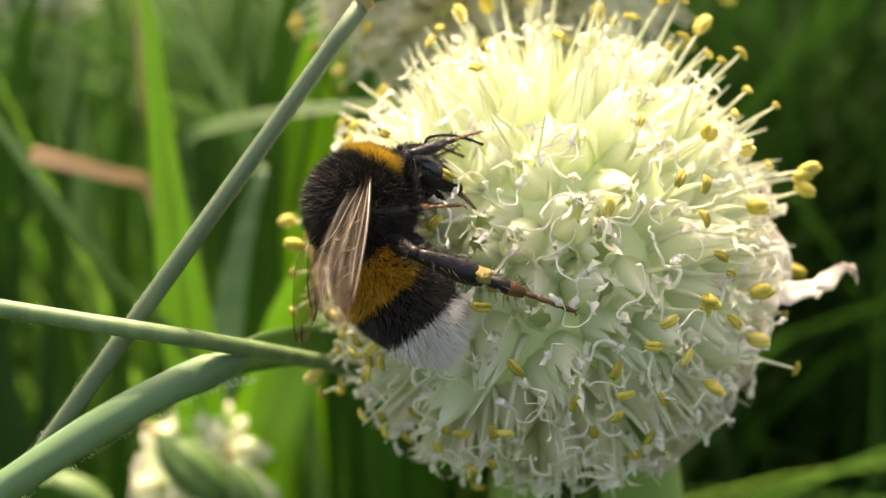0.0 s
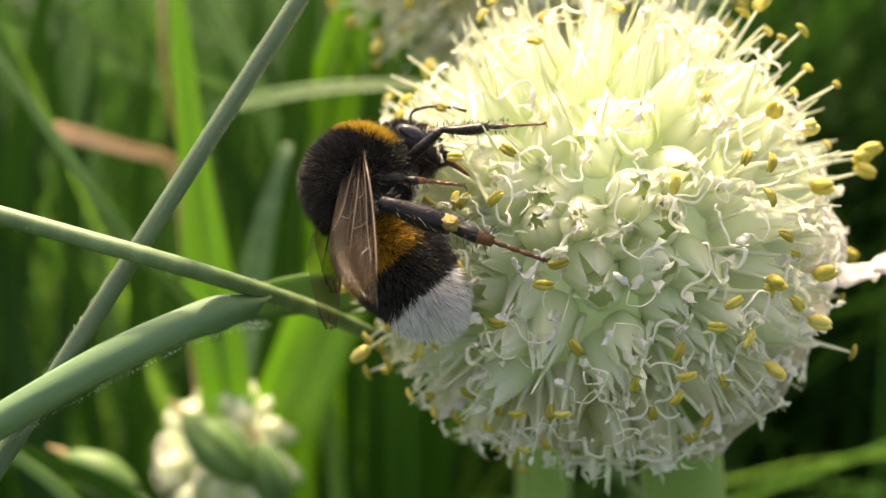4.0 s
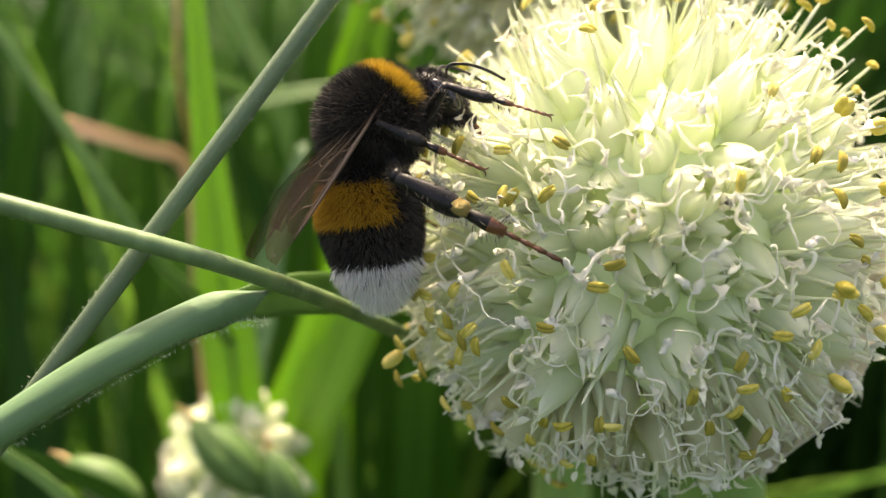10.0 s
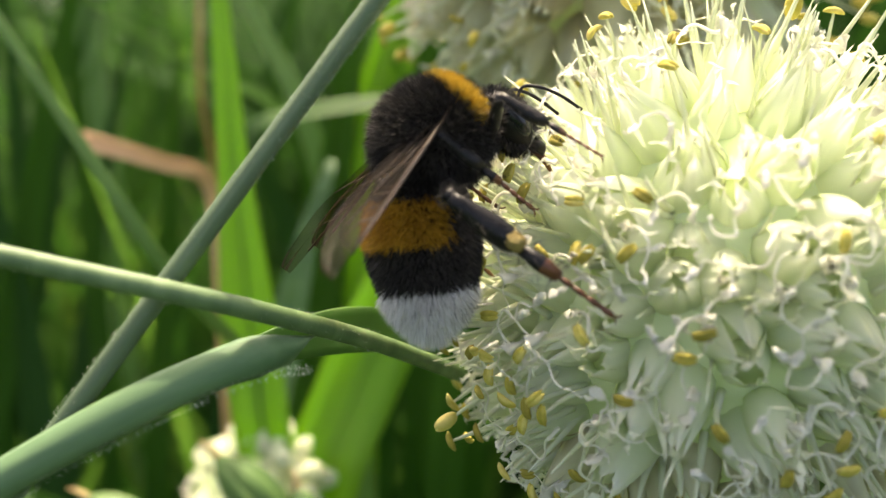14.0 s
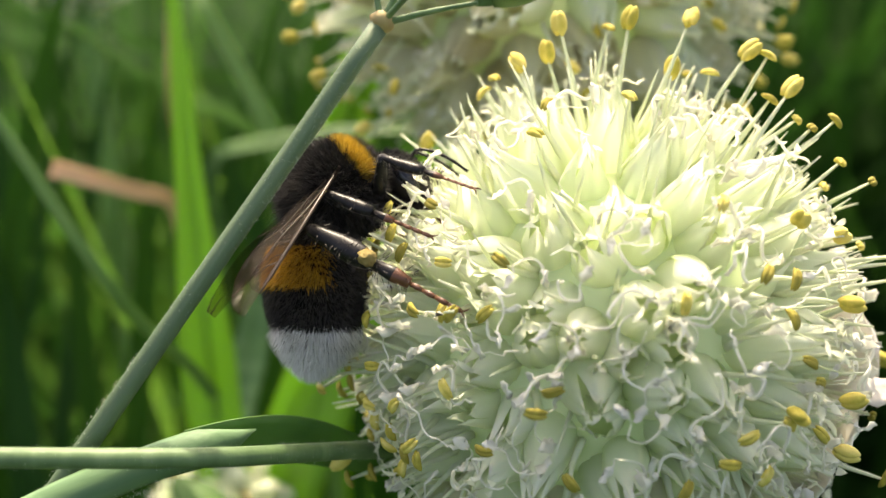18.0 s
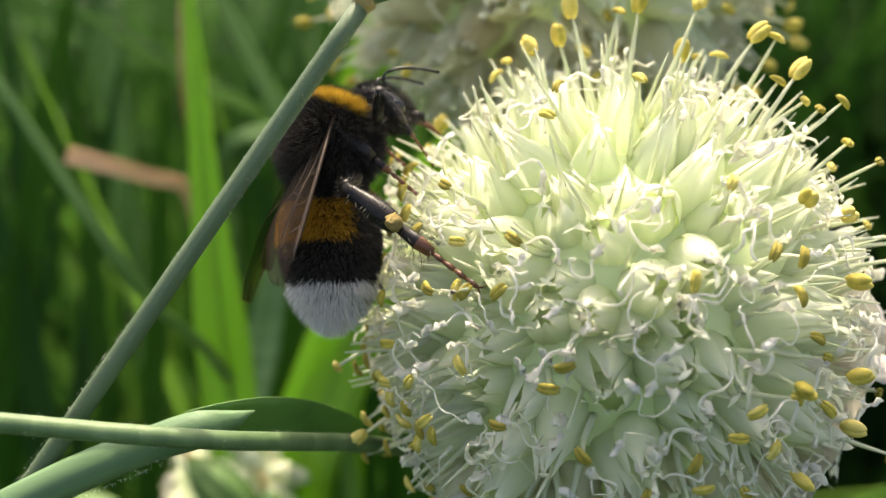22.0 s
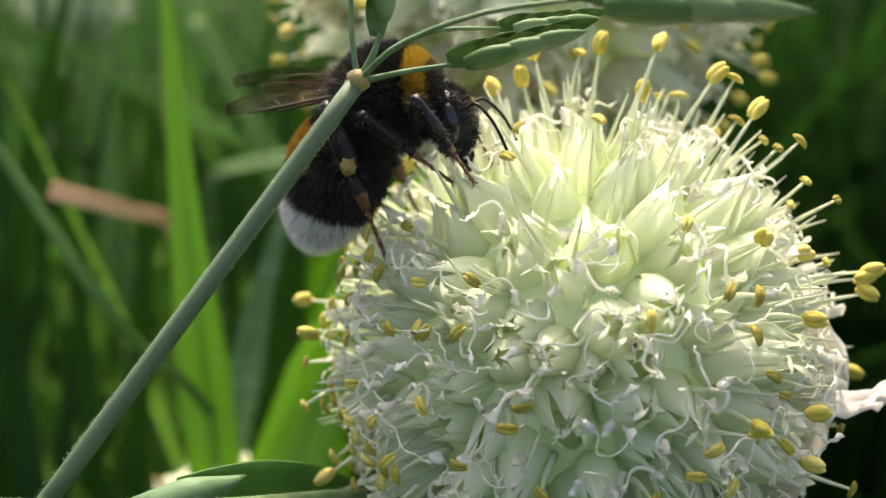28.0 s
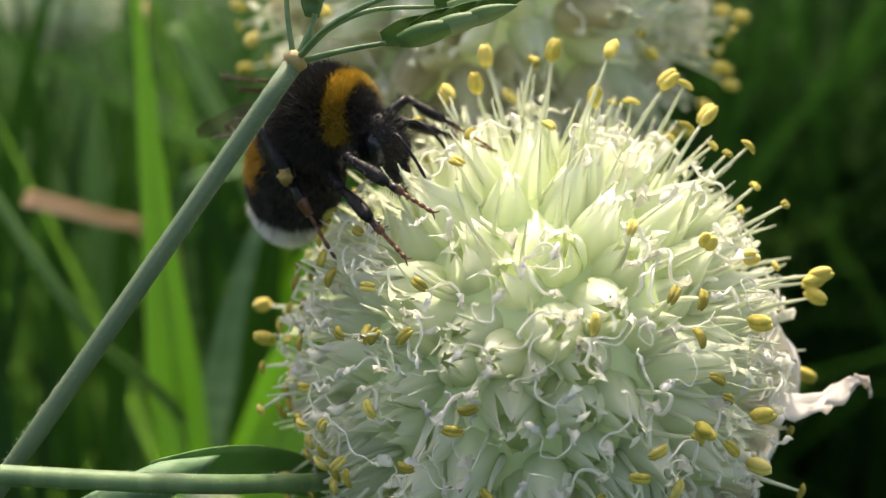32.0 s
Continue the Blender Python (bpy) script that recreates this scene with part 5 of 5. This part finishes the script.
STEM = [
    (0, -2.32, 8.20, -0.61, -12.0),
    (1, -2.37, 8.20, -0.44, -14.0),
    (2, -2.54, 8.20, -0.20, -14.5),
    (5, -2.72, 8.20, -0.24, -18.7),
    (6, -2.74, 8.20, -0.08, -11.6),
    (7, -2.77, 8.20, 0.07, -17.0),
    (8, -2.65, 8.20, -0.06, -18.0),
    (9, -2.82, 8.20, -0.19, -17.0),
    (10, -2.85, 8.20, -0.19, -15.6),
    (11, -2.82, 8.20, -0.08, -19.4),
    (12, -2.85, 8.20, -0.01, -16.4),
    (13, -3.07, 8.20, -0.02, -13.8),
    (14, -2.97, 8.20, -0.09, -12.7),
    (17, -2.47, 8.20, -0.27, -10.0),
    (18, -2.26, 8.20, -0.84, -2.0),
    (19, -2.32, 8.20, -1.00, -3.0),
    (20, -2.51, 8.20, -0.97, -3.0),
    (21, -2.57, 8.20, -0.95, -6.0),
    (22, -2.45, 8.20, -0.88, -7.0),
    (23, -2.64, 8.20, -0.89, -6.5),
    (24, -2.35, 8.20, -0.79, -4.0),
    (25, -2.23, 8.20, -0.89, -2.5),
    (28, -2.19, 8.20, -1.10, -3.0),
    (32, -1.81, 8.20, -0.88, -5.5),
]
LEAF = [
    (0, -1.67, 8.20, -0.84, 28.5),
    (1, -1.72, 8.20, -0.75, 26.4),
    (2, -1.86, 8.20, -0.52, 26.0),
    (5, -1.97, 8.20, -0.57, 25.3),
    (6, -1.96, 8.20, -0.42, 28.7),
    (7, -2.10, 8.20, -0.34, 27.0),
    (8, -1.98, 8.20, -0.51, 24.7),
    (9, -2.13, 8.20, -0.59, 24.3),
    (10, -2.20, 8.20, -0.55, 29.6),
    (11, -2.07, 8.20, -0.43, 25.1),
    (12, -2.22, 8.20, -0.33, 27.2),
    (13, -2.22, 8.20, -0.35, 25.1),
    (14, -2.22, 8.20, -0.42, 26.5),
    (17, -1.81, 8.20, -0.70, 23.0),
    (18, -1.86, 8.20, -0.59, 23.1),
    (19, -1.93, 8.20, -0.69, 24.2),
    (21, -1.99, 8.20, -0.71, 22.6),
    (22, -2.01, 8.20, -0.63, 23.1),
    (23, -2.06, 8.20, -0.64, 22.8),
    (25, -1.78, 8.20, -0.54, 22.5),
    (28, -1.81, 8.20, -0.82, 23.8),
    (32, -1.64, 8.20, -0.67, 29.1),
]


def motions():
    walk(bee, [(t, place(x, y, z, axes((a, b, c), (d, e, f)))) for t, x, y, z, a, b, c, d, e, f, _ in BEE])
    walk(panicle, [(t, place(x, y, z, Matrix.Rotation(radians(-a), 4, "Y"))) for t, x, y, z, a in CULM])
    walk(stem, [(t, place(x, y, z, Matrix.Rotation(radians(-a), 4, "Y"))) for t, x, y, z, a in STEM])
    walk(leaf, [(t, place(x * 1.045 - 0.25, y + 0.37, z * 1.045 - (0.09 if t < 17 else 0.23), Matrix.Rotation(radians(-a), 4, "Y"))) for t, x, y, z, a in LEAF])
    walk(under, [(t, shift(0.05, 1.0 if t < 15 else 0.3, 0.0, Matrix.Rotation(radians(a + (0 if t < 15 else -10 if t < 18 else 15)), 4, "Y"))) for t, _, _, _, a in LEAF])
    walk(back, [(t, place(BACK[0] + 0.18 * k, BACK[1], BACK[2] + 0.26 * k)) for t, k in ((0, 1), (11, 1), (13, 0), (32, 0))])
    walk(abdomen, [(row[0], shift(-0.29, 0, -0.09, Matrix.Rotation(radians(-row[10]), 4, "Y") @ Matrix.Rotation(radians(-38 if row[0] > 25 else 0), 4, "X"))) for row in BEE])
    for name, joint in legs.items():
        s = -1 if "right" in name else 1
        marks = {"fore": FORE_FOOT, "mid": MID_FOOT, "hind": HIND_FOOT}[name.split("_")[0]]
        pole = {"fore": (0.5, 0.8 * s, 0.5), "mid": (-0.1, 0.9 * s, 0.6), "hind": (-0.5, 0.9 * s, 0.6)}[name.split("_")[0]]
        hips, knees = [], []
        for (t, x, y, z), row in zip(marks, BEE):
            stance = Matrix.Translation(Vector(row[1:4])) @ axes(row[4:7], row[7:10])
            foot = stance.inverted() @ Vector((x, y, z))
            foot.y = -abs(foot.y) - 0.05 if s < 0 else abs(foot.y) * 0.7 + 0.15
            h, k = bend_leg(joint, foot, Vector(pole))
            hips.append((t, h))
            knees.append((t, k))
        walk(joint[0], hips)
        for piece in joint[4]:
            walk(piece, knees)
    for name, wing in wings.items():
        s = -1 if "right" in name else 1
        fore = "fore" in name
        root = (0.14, 0.36 * s, 0.13) if fore else (0.02, 0.35 * s, 0.11)
        k = 1 if s < 0 else 4
        walk(wing, [(row[0], shift(*root, axes((row[k], row[k + 1] + (0 if fore else -0.10 * s), row[k + 2] - (0 if fore else 0.03)), (0.12, (1.1 if row[0] <= 5 else 0.6 if row[0] <= 10 else 0.5) * s, 0.6 if row[0] <= 5 else 0.85)))) for row in WING])


motions()
